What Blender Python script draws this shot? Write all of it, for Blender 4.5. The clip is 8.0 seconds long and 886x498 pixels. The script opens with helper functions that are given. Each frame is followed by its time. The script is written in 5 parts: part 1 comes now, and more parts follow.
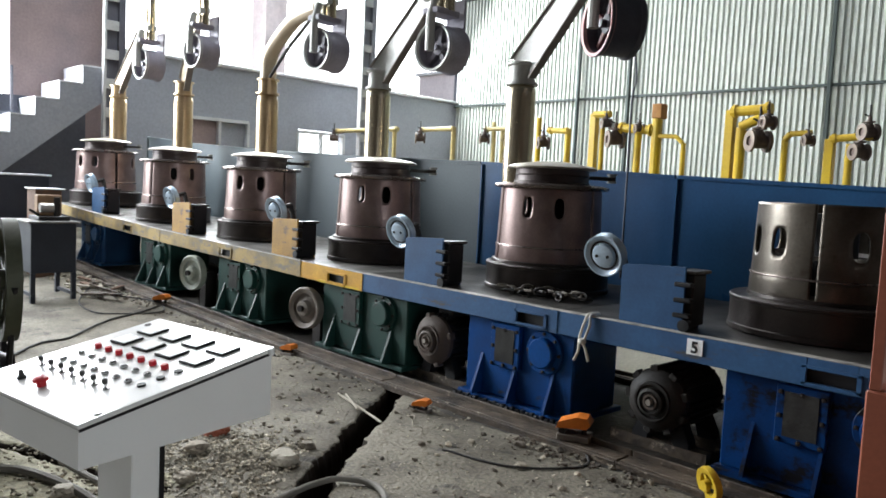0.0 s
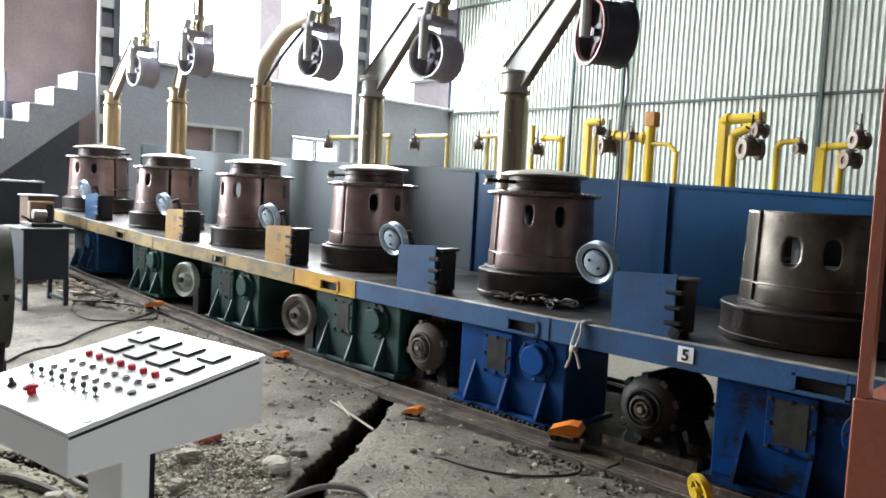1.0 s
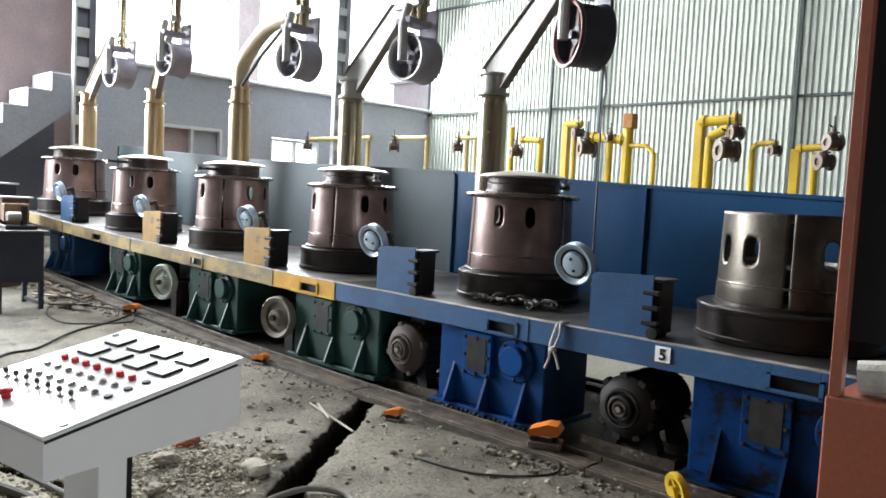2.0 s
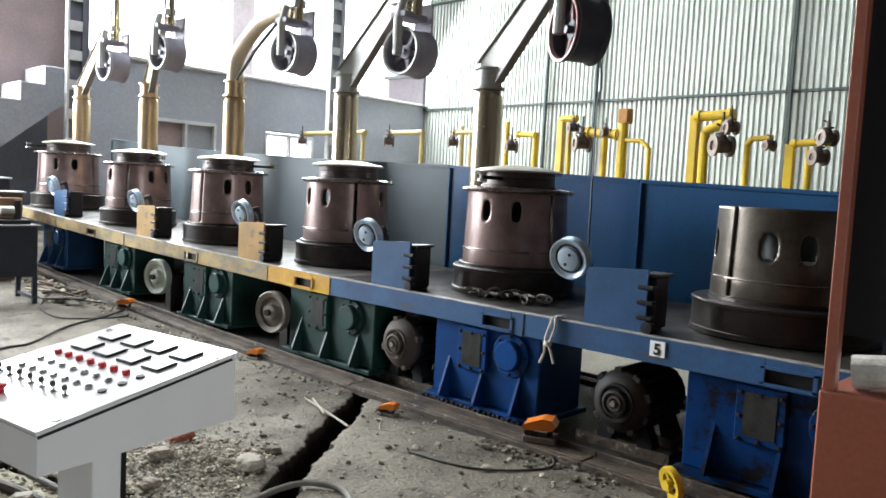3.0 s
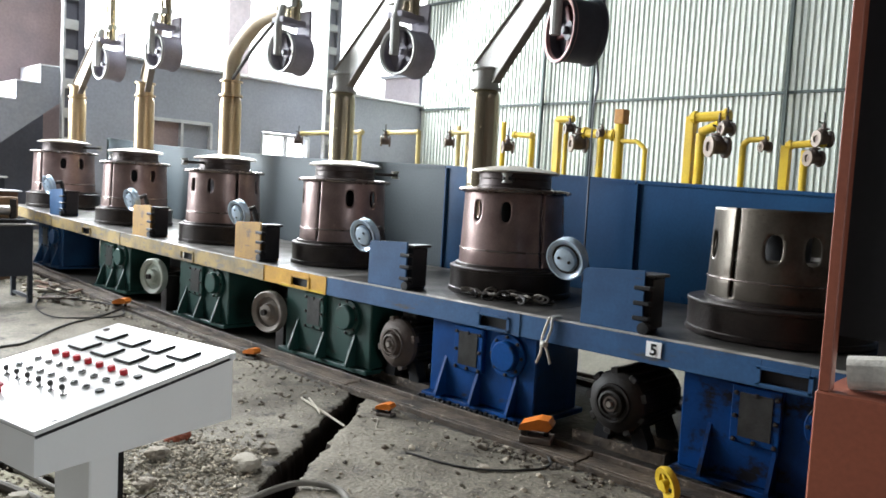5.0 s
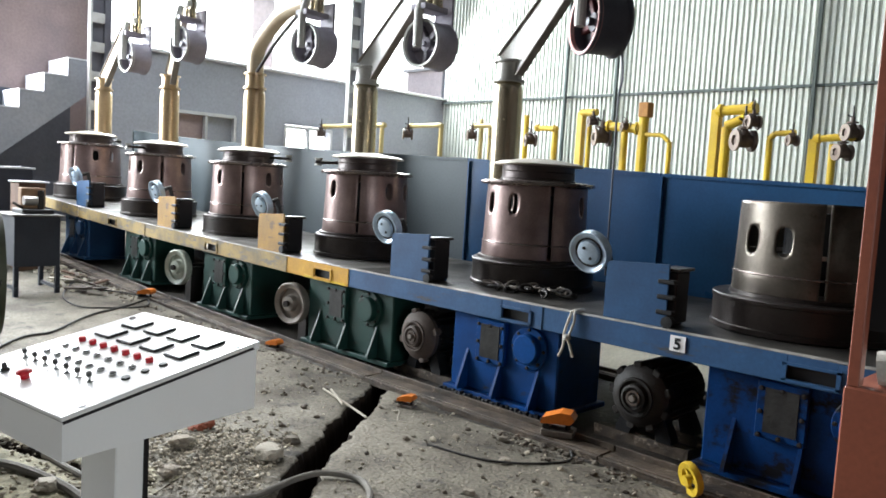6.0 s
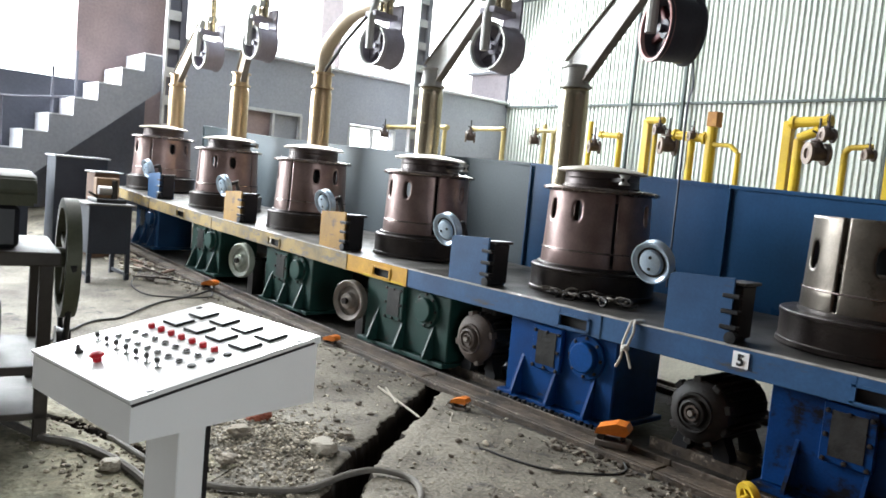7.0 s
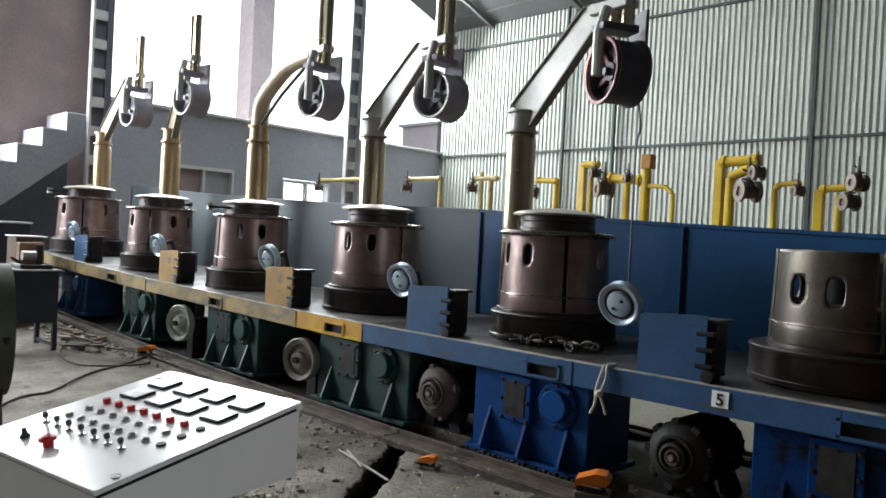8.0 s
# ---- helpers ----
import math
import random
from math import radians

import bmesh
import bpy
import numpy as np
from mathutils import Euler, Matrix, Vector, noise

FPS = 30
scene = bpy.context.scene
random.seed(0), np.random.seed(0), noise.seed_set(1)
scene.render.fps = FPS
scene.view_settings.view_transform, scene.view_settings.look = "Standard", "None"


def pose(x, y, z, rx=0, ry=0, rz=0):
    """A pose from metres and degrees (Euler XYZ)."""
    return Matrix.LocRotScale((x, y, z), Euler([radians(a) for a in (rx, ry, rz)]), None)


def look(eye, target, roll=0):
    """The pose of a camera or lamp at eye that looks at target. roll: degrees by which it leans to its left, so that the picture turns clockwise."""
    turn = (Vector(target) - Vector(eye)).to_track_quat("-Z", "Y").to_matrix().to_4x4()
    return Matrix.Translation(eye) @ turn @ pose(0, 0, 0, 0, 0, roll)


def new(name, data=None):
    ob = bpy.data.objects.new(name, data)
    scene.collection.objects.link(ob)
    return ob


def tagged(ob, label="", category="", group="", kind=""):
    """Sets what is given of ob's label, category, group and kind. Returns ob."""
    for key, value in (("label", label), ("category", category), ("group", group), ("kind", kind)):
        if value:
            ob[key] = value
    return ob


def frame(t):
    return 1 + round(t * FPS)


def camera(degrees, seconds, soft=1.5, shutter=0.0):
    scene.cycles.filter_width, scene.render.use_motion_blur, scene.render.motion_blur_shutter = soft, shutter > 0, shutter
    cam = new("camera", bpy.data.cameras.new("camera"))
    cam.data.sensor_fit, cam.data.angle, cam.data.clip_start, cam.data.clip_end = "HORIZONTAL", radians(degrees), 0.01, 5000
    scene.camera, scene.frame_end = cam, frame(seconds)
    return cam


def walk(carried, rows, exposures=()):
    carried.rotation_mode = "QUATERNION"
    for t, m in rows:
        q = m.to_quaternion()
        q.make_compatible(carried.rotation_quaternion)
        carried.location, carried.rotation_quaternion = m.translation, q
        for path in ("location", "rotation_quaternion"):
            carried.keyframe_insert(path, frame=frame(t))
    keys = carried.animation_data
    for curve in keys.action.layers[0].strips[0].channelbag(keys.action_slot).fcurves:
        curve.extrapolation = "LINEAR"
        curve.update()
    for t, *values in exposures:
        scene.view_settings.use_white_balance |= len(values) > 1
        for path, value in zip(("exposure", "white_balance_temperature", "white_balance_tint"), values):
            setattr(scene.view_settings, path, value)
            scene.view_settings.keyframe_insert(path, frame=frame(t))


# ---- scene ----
cam = camera(60.0, 8.0, soft=1.7)
# seconds, x, y, z, tilt, lean, turn
PATH = (
    (0.0, -0.023, -0.000, 1.294, -4.558, -2.842, 45.947),
    (0.5, -0.016, -0.003, 1.297, -4.020, -2.656, 46.550),
    (1.0, -0.007, -0.000, 1.299, -4.030, -2.955, 45.545),
    (1.5, 0.004, -0.004, 1.301, -3.706, -2.914, 44.503),
    (3.0, 0.000, 0.000, 1.299, -4.217, -2.946, 43.689),
    (3.5, 0.000, -0.000, 1.300, -4.100, -2.800, 44.000),
    (4.0, 0.002, -0.004, 1.301, -3.954, -2.914, 43.394),
    (5.5, -0.005, -0.007, 1.298, -4.498, -3.310, 43.737),
    (6.0, -0.010, -0.006, 1.291, -4.753, -3.328, 45.006),
    (6.5, -0.018, -0.010, 1.290, -4.994, -3.434, 46.596),
    (7.0, -0.019, -0.019, 1.289, -4.862, -5.284, 49.448),
    (7.5, -0.043, -0.022, 1.297, -2.409, -2.698, 46.936),
    (8.0, -0.242, -0.028, 1.261, -0.673, -3.006, 44.226),
)
walk(cam, [(t, pose(x, y, z, 90 + tilt, lean, turn)) for t, x, y, z, tilt, lean, turn in PATH],
     exposures=((0.0, 0.42), (0.5, 0.65), (1.5, 0.72), (6.0, 0.75), (6.8, 0.85), (7.5, 0.42), (8.0, -0.1)))

# ---- light: overcast sky, the open gable, the roof lights and an added desk fill ----
world = bpy.data.worlds.new("world")
scene.world = world
world.use_nodes = True
wn = world.node_tree.nodes
sky = wn.new("ShaderNodeTexSky")
sky.sky_type, sky.sun_disc = "NISHITA", False
sky.sun_elevation, sky.sun_rotation = radians(50), radians(-75)
wn["Background"].inputs["Strength"].default_value = 0.15
world.node_tree.links.new(sky.outputs["Color"], wn["Background"].inputs["Color"])
sun = new("sun", bpy.data.lights.new("sun", "SUN"))
sun.data.energy, sun.data.angle, sun.data.color = 0.7, radians(12), (1.0, 0.95, 0.88)
sun.matrix_world = look((0, 0, 0), (0.62, -0.25, -0.75))


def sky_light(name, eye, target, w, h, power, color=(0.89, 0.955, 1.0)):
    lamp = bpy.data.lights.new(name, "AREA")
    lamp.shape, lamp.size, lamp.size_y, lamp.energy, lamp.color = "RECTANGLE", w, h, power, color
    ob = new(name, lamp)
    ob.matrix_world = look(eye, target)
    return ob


sky_light("gable_sky", (-14.3, 8.0, 5.8), (-7.0, 5.5, 0.8), 10.0, 4.0, 2700)
sky_light("stair_sky", (-14.6, 0.2, 3.6), (-9.0, 3.0, 0.6), 5.5, 4.0, 1900)
sky_light("roof_sky", (-8.1, 4.0, 8.3), (-8.1, 4.0, 0.0), 4.8, 1.6, 330)
sky_light("side_sky", (-6.5, 10.9, 7.5), (-6.5, 11.6, 0.0), 7.4, 1.3, 75)
# Unseen fill lamp outside the east opening, added to light the desk's faces.
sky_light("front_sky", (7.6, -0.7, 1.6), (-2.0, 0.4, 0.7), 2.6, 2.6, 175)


# ---- materials ----
def mat(name, color, rough=0.5, metal=0.0, second=None, amount=0.5, scale=4.0, fine=40.0, bump=0.15, spec=0.28, grit=0.35, vary=0.0, island=0.0, rust=None, rust_at=0.62, streak=1.0):
    """A painted, metal or mineral surface: broad patches of a second colour, fine grain, bump, and where given worn spots."""
    m = bpy.data.materials.new(name)
    m.use_nodes = True
    n, link = m.node_tree.nodes, m.node_tree.links.new
    b = n["Principled BSDF"]
    b.inputs["Metallic"].default_value = metal
    b.inputs["Specular IOR Level"].default_value = spec
    co = n.new("ShaderNodeTexCoord")
    big, small = n.new("ShaderNodeTexNoise"), n.new("ShaderNodeTexNoise")
    for tex, s, d in ((big, scale, 5), (small, fine, 4)):
        tex.inputs["Scale"].default_value, tex.inputs["Detail"].default_value = s, d
        link(co.outputs["Object"], tex.inputs["Vector"])
    ramp = n.new("ShaderNodeValToRGB")
    ramp.color_ramp.elements[0].position, ramp.color_ramp.elements[1].position = 0.38, 0.66
    link(big.outputs["Fac"], ramp.inputs["Fac"])
    second = second or tuple(c * 0.6 for c in color)
    mix = n.new("ShaderNodeMix")
    mix.data_type = "RGBA"
    mix.inputs[6].default_value, mix.inputs[7].default_value = (*color, 1), (*second, 1)
    gain = n.new("ShaderNodeMath")
    gain.operation, gain.inputs[1].default_value = "MULTIPLY", amount
    link(ramp.outputs["Color"], gain.inputs[0])
    link(gain.outputs[0], mix.inputs[0])
    out = mix.outputs[2]
    grain = n.new("ShaderNodeMix")
    grain.data_type, grain.blend_type = "RGBA", "MULTIPLY"
    grain.inputs[0].default_value = grit
    link(out, grain.inputs[6])
    link(small.outputs["Fac"], grain.inputs[7])
    bright = n.new("ShaderNodeBrightContrast")
    bright.inputs["Bright"].default_value = 0.0
    link(grain.outputs[2], bright.inputs["Color"])
    out = bright.outputs["Color"]
    if rust:
        wear = n.new("ShaderNodeTexNoise")
        wear.inputs["Scale"].default_value, wear.inputs["Detail"].default_value, wear.inputs["Roughness"].default_value = scale * 2.3, 8, 0.68
        drawn = n.new("ShaderNodeMapping")
        drawn.inputs["Scale"].default_value = (streak, 1, 1)
        link(co.outputs["Object"], drawn.inputs["Vector"])
        link(drawn.outputs["Vector"], wear.inputs["Vector"])
        wr = n.new("ShaderNodeValToRGB")
        wr.color_ramp.elements[0].position, wr.color_ramp.elements[1].position = rust_at, rust_at + 0.09
        link(wear.outputs["Fac"], wr.inputs["Fac"])
        worn = n.new("ShaderNodeMix")
        worn.data_type = "RGBA"
        worn.inputs[7].default_value = (*rust, 1)
        link(out, worn.inputs[6])
        link(wr.outputs["Color"], worn.inputs[0])
        out = worn.outputs[2]
    if island:
        geo, tone = n.new("ShaderNodeNewGeometry"), n.new("ShaderNodeHueSaturation")
        reach = n.new("ShaderNodeMapRange")
        reach.inputs["To Min"].default_value, reach.inputs["To Max"].default_value = 1 - island, 1 + island * 0.5
        link(geo.outputs["Random Per Island"], reach.inputs["Value"])
        link(reach.outputs["Result"], tone.inputs["Value"])
        link(out, tone.inputs["Color"])
        out = tone.outputs["Color"]
    if vary:
        info, hue = n.new("ShaderNodeObjectInfo"), n.new("ShaderNodeHueSaturation")
        span = n.new("ShaderNodeMapRange")
        span.inputs["To Min"].default_value, span.inputs["To Max"].default_value = 1 - vary, 1 + vary
        link(info.outputs["Random"], span.inputs["Value"])
        link(span.outputs["Result"], hue.inputs["Value"])
        link(out, hue.inputs["Color"])
        out = hue.outputs["Color"]
    link(out, b.inputs["Base Color"])
    rr = n.new("ShaderNodeMapRange")
    rr.inputs["To Min"].default_value, rr.inputs["To Max"].default_value = max(0.05, rough - 0.12), min(1, rough + 0.12)
    link(big.outputs["Fac"], rr.inputs["Value"])
    link(rr.outputs["Result"], b.inputs["Roughness"])
    bp = n.new("ShaderNodeBump")
    bp.inputs["Strength"].default_value, bp.inputs["Distance"].default_value = bump, 0.01
    link(small.outputs["Fac"], bp.inputs["Height"])
    link(bp.outputs["Normal"], b.inputs["Normal"])
    return m


CONCRETE = mat("worn_concrete", (0.32, 0.285, 0.22), 0.82, second=(0.13, 0.11, 0.082), amount=0.85, scale=2.2, fine=55, bump=1.0, grit=0.9, rust=(0.045, 0.04, 0.033), rust_at=0.56)
SAND = mat("pale_sandy_mud", (0.5, 0.46, 0.32), 0.9, second=(0.23, 0.21, 0.145), amount=0.9, scale=6, fine=38, bump=1.0, grit=0.8, rust=(0.15, 0.13, 0.09), rust_at=0.6)
# Earth coloured near black to hold the shade down in the cuts.
SHADED_DIRT = mat("shaded_dirt", (0.034, 0.026, 0.02), 0.95, scale=5, fine=60, bump=0.4, spec=0.1)
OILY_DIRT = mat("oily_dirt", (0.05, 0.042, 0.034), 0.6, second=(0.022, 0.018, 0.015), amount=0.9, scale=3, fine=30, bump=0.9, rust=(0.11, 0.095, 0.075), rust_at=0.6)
RUBBLE = mat("rubble_stone", (0.29, 0.25, 0.195), 0.9, second=(0.15, 0.13, 0.11), scale=8, fine=60, bump=0.7, vary=0.3)
BRICK = mat("broken_brick", (0.33, 0.1, 0.06), 0.9, scale=9, fine=60, bump=0.6)
BLUE = mat("blue_enamel", (0.01, 0.055, 0.14), 0.42, second=(0.007, 0.032, 0.085), amount=0.7, scale=3, fine=60, bump=0.08, rust=(0.05, 0.055, 0.06), rust_at=0.63, streak=0.50)
BLUE_BED = mat("dusty_blue_enamel", (0.034, 0.105, 0.235), 0.5, second=(0.02, 0.062, 0.15), amount=0.8, scale=3.5, fine=60, bump=0.1, rust=(0.06, 0.055, 0.05), rust_at=0.60, streak=0.25)
BLUE_DEEP = mat("deep_blue_enamel", (0.006, 0.068, 0.26), 0.38, second=(0.005, 0.04, 0.15), amount=0.8, scale=4, fine=70, bump=0.1, spec=0.14, rust=(0.03, 0.03, 0.035), rust_at=0.61, streak=0.60)
BLUE_GUARD = mat("guard_blue_enamel", (0.026, 0.1, 0.23), 0.32, second=(0.012, 0.05, 0.13), amount=0.8, scale=1.6, fine=50, bump=0.07, rust=(0.06, 0.075, 0.09), rust_at=0.66, streak=0.5)
# Black grease stains; the blue itself is darkened for the red frame's shade.
BLUE_GREASY_SHADED = mat("greasy_shaded_blue_enamel", (0.005, 0.046, 0.18), 0.36, second=(0.003, 0.018, 0.07), amount=0.9, scale=3, fine=70, bump=0.12, spec=0.1, rust=(0.008, 0.008, 0.01), rust_at=0.52, streak=0.7)
PANEL_GREY = mat("grey_guard_paint", (0.075, 0.1, 0.115), 0.5, second=(0.055, 0.075, 0.09), scale=1.5, fine=60, bump=0.05)
GREEN = mat("dark_green_enamel", (0.012, 0.055, 0.044), 0.45, second=(0.01, 0.04, 0.034), amount=0.8, scale=4, fine=60, bump=0.12, rust=(0.03, 0.03, 0.025), rust_at=0.60, streak=0.60)
YELLOW = mat("worn_yellow_paint", (0.44, 0.235, 0.035), 0.55, second=(0.27, 0.155, 0.045), amount=0.8, scale=5, fine=60, bump=0.15, rust=(0.07, 0.06, 0.05), rust_at=0.55, streak=0.30)
YELLOW_DIRTY = mat("dirty_yellow_paint", (0.4, 0.28, 0.1), 0.6, second=(0.2, 0.155, 0.09), amount=0.9, scale=5, fine=60, bump=0.18, rust=(0.16, 0.14, 0.115), rust_at=0.5, streak=0.35)
YELLOW_BRIGHT = mat("orange_yellow_paint", (0.68, 0.37, 0.03), 0.5, second=(0.5, 0.26, 0.03), amount=0.7, scale=6, fine=60, bump=0.15, rust=(0.12, 0.09, 0.06), rust_at=0.63, streak=0.4)
# Pipe yellow paled to carry the haze before the gable.
YELLOW_HAZED = mat("hazed_yellow_paint", (0.52, 0.41, 0.17), 0.5, second=(0.36, 0.28, 0.12), amount=0.7, scale=4, fine=60, bump=0.08, rust=(0.2, 0.16, 0.1), rust_at=0.6)
YELLOW_CLEAN = mat("yellow_pipe_paint", (0.68, 0.46, 0.03), 0.4, second=(0.46, 0.29, 0.04), amount=0.6, scale=4, fine=60, bump=0.08, rust=(0.16, 0.12, 0.06), rust_at=0.68)
GOLD_PIPE = mat("golden_mast_paint", (0.58, 0.42, 0.25), 0.32, metal=0.6, second=(0.36, 0.25, 0.13), scale=3, fine=60, bump=0.06)
STEEL_PIPE = mat("brassy_steel", (0.64, 0.55, 0.39), 0.24, metal=0.85, second=(0.36, 0.31, 0.22), scale=3, fine=60, bump=0.06)
SILVER = mat("aluminium_paint", (0.46, 0.455, 0.425), 0.42, metal=0.2, second=(0.36, 0.355, 0.33), scale=5, fine=60, bump=0.08)
DISC = mat("turned_aluminium", (0.5, 0.62, 0.74), 0.33, metal=0.35, second=(0.45, 0.5, 0.55), scale=9, fine=80, bump=0.05)
DRUM = mat("brown_drum_steel", (0.3, 0.215, 0.2), 0.34, metal=0.45, second=(0.17, 0.112, 0.1), amount=0.8, scale=5, fine=70, bump=0.1, rust=(0.32, 0.25, 0.22), rust_at=0.64)
DRUM_BARE = mat("bare_drum_steel", (0.16, 0.14, 0.115), 0.33, metal=0.65, second=(0.07, 0.058, 0.047), amount=0.9, scale=5, fine=70, bump=0.1, rust=(0.06, 0.045, 0.035), rust_at=0.6)
RIM = mat("polished_rim_steel", (0.62, 0.59, 0.56), 0.3, metal=0.7, second=(0.4, 0.36, 0.33), scale=7, fine=80, bump=0.06)
RIM_BROWN = mat("worn_rim_steel", (0.3, 0.25, 0.23), 0.26, metal=0.75, second=(0.16, 0.12, 0.11), amount=0.8, scale=6, fine=80, bump=0.06)
NECK = mat("dark_neck_steel", (0.1, 0.078, 0.074), 0.4, metal=0.4, second=(0.06, 0.045, 0.042), amount=0.8, scale=5, fine=70, bump=0.08)
BASE_RING = mat("greasy_base_steel", (0.062, 0.05, 0.046), 0.36, metal=0.45, second=(0.03, 0.024, 0.022), amount=0.9, scale=5, fine=60, bump=0.15)
CAP = mat("cream_cap_steel", (0.6, 0.55, 0.46), 0.4, metal=0.3, second=(0.4, 0.35, 0.29), amount=0.7, scale=5, fine=70, bump=0.06)
IRON = mat("dark_cast_iron", (0.032, 0.027, 0.025), 0.42, metal=0.35, second=(0.022, 0.019, 0.018), scale=6, fine=60, bump=0.2)
MOTOR_IRON = mat("oily_motor_iron", (0.014, 0.012, 0.011), 0.6, second=(0.03, 0.024, 0.02), amount=0.7, scale=7, fine=60, bump=0.25)
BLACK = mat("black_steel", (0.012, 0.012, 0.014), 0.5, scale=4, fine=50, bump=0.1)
MAROON = mat("maroon_wheel_paint", (0.13, 0.03, 0.03), 0.45, second=(0.07, 0.03, 0.035), scale=6, fine=60, bump=0.1)
# Far wheels: the open gable's glare is mixed into this paler colour.
WHEEL_GLARE = mat("glare_lavender_wheel", (0.27, 0.25, 0.3), 0.5, second=(0.16, 0.145, 0.175), scale=5, fine=60, bump=0.1)
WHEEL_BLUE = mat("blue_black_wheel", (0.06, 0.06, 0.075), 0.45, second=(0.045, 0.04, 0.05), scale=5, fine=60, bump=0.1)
WHITE_PAINT = mat("white_powder_coat", (0.8, 0.8, 0.785), 0.45, second=(0.74, 0.74, 0.72), scale=3, fine=120, bump=0.015, grit=0.04)
LATTICE = mat("pale_column_paint", (0.62, 0.62, 0.62), 0.6, second=(0.4, 0.39, 0.38), scale=4, fine=50, bump=0.1)
SLATE = mat("slate_column_paint", (0.14, 0.14, 0.17), 0.6, scale=4, fine=50, bump=0.1)
RED_BTN = mat("red_button", (0.55, 0.02, 0.03), 0.3, scale=9, fine=90, bump=0.0)
KNOB = mat("dark_grey_knob", (0.05, 0.05, 0.048), 0.5, scale=9, fine=90, bump=0.0)
CHROME = mat("chrome_bezel", (0.4, 0.4, 0.4), 0.2, metal=0.9, scale=9, fine=90, bump=0.0)
ENAMEL_GREY = mat("grey_wall_paint", (0.37, 0.38, 0.42), 0.8, second=(0.3, 0.31, 0.345), scale=0.8, fine=25, bump=0.1)
STAIR = mat("stair_render", (0.3, 0.31, 0.35), 0.85, second=(0.23, 0.24, 0.27), scale=1.2, fine=25, bump=0.2)
# Darker than STAIR: the shade under the flight is in the colour.
UNDER_STAIR = mat("shaded_slate_plaster", (0.12, 0.125, 0.155), 0.85, second=(0.08, 0.085, 0.105), scale=1.2, fine=25, bump=0.2)
TREAD = mat("pale_tread", (0.72, 0.73, 0.76), 0.7, second=(0.6, 0.6, 0.62), scale=3, fine=25, bump=0.15)
MAUVE = mat("mauve_brickwork", (0.36, 0.27, 0.26), 0.85, second=(0.2, 0.165, 0.18), scale=1.5, fine=25, bump=0.3)
SHEET = mat("pale_green_sheet", (0.62, 0.645, 0.585), 0.5, second=(0.5, 0.53, 0.485), scale=0.6, fine=20, bump=0.05)
RAIL = mat("grey_green_angle", (0.055, 0.07, 0.065), 0.6, scale=4, fine=50, bump=0.1)
# Walls out of view, kept dark so they bounce little light.
UNSEEN_WALL = mat("unseen_dark_brick", (0.1, 0.09, 0.085), 0.9, second=(0.07, 0.06, 0.055), scale=0.8, fine=20, bump=0.2)
ROOF = mat("roof_sheet", (0.17, 0.175, 0.17), 0.7, scale=0.7, fine=20, bump=0.05)
RED_OXIDE = mat("red_oxide_paint", (0.24, 0.07, 0.038), 0.5, second=(0.18, 0.05, 0.03), scale=2.5, fine=60, bump=0.06, rust=(0.12, 0.05, 0.035), rust_at=0.7)
ORANGE = mat("orange_paint", (0.72, 0.2, 0.02), 0.5, second=(0.5, 0.13, 0.02), scale=9, fine=60, bump=0.1)
WOOD = mat("old_wood", (0.3, 0.18, 0.1), 0.75, second=(0.2, 0.12, 0.07), scale=6, fine=60, bump=0.25)
RUST_RAIL = mat("rusty_channel", (0.115, 0.085, 0.06), 0.6, second=(0.03, 0.023, 0.018), amount=1.0, scale=7, fine=45, bump=0.8, rust=(0.25, 0.205, 0.155), rust_at=0.58, streak=0.7)
CABLE = mat("black_cable", (0.03, 0.028, 0.026), 0.6, scale=9, fine=60, bump=0.05)
HOSE = mat("dusty_grey_hose", (0.19, 0.175, 0.15), 0.75, second=(0.1, 0.09, 0.08), scale=9, fine=60, bump=0.1)
LATH = mat("weathered_lath", (0.42, 0.38, 0.31), 0.8, second=(0.3, 0.26, 0.2), scale=12, fine=60, bump=0.2)
ROPE = mat("pale_rope", (0.66, 0.63, 0.57), 0.9, scale=20, fine=90, bump=0.3)
BENCH_GREEN = mat("olive_machine_paint", (0.075, 0.08, 0.05), 0.6, second=(0.035, 0.035, 0.025), scale=5, fine=60, bump=0.15)
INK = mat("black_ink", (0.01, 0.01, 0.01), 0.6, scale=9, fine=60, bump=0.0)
WHITE_GLOSS = mat("white_gloss_coat", (0.8, 0.8, 0.785), 0.22, second=(0.75, 0.75, 0.735), scale=3, fine=120, bump=0.01, grit=0.04, spec=0.5)
FACE = mat("meter_face", (0.85, 0.86, 0.86), 0.25, second=(0.78, 0.79, 0.79), scale=9, fine=90, bump=0.0, grit=0.05)


# ---- shaping helpers ----
def rise(x):
    """The shop floor climbs gently towards the far end."""
    u = max(0.0, -3.5 - x)
    return 0.006 * u + 0.003 * u * u


def part(name, bm, material, parent=None, label="", smooth=False):
    me = bpy.data.meshes.new(name)
    bmesh.ops.recalc_face_normals(bm, faces=bm.faces)
    bm.to_mesh(me)
    bm.free()
    me.materials.append(material)
    if smooth:
        me.polygons.foreach_set("use_smooth", [True] * len(me.polygons))
        me.set_sharp_from_angle(angle=radians(35))
    ob = new(name, me)
    ob.parent = parent
    if label:
        ob["label"] = label
    return ob


def thing(name, m, label, category, group="", kind=""):
    ob = new(name)
    ob.empty_display_size = 0.1
    ob.matrix_world = m
    return tagged(ob, label, category, group, kind)


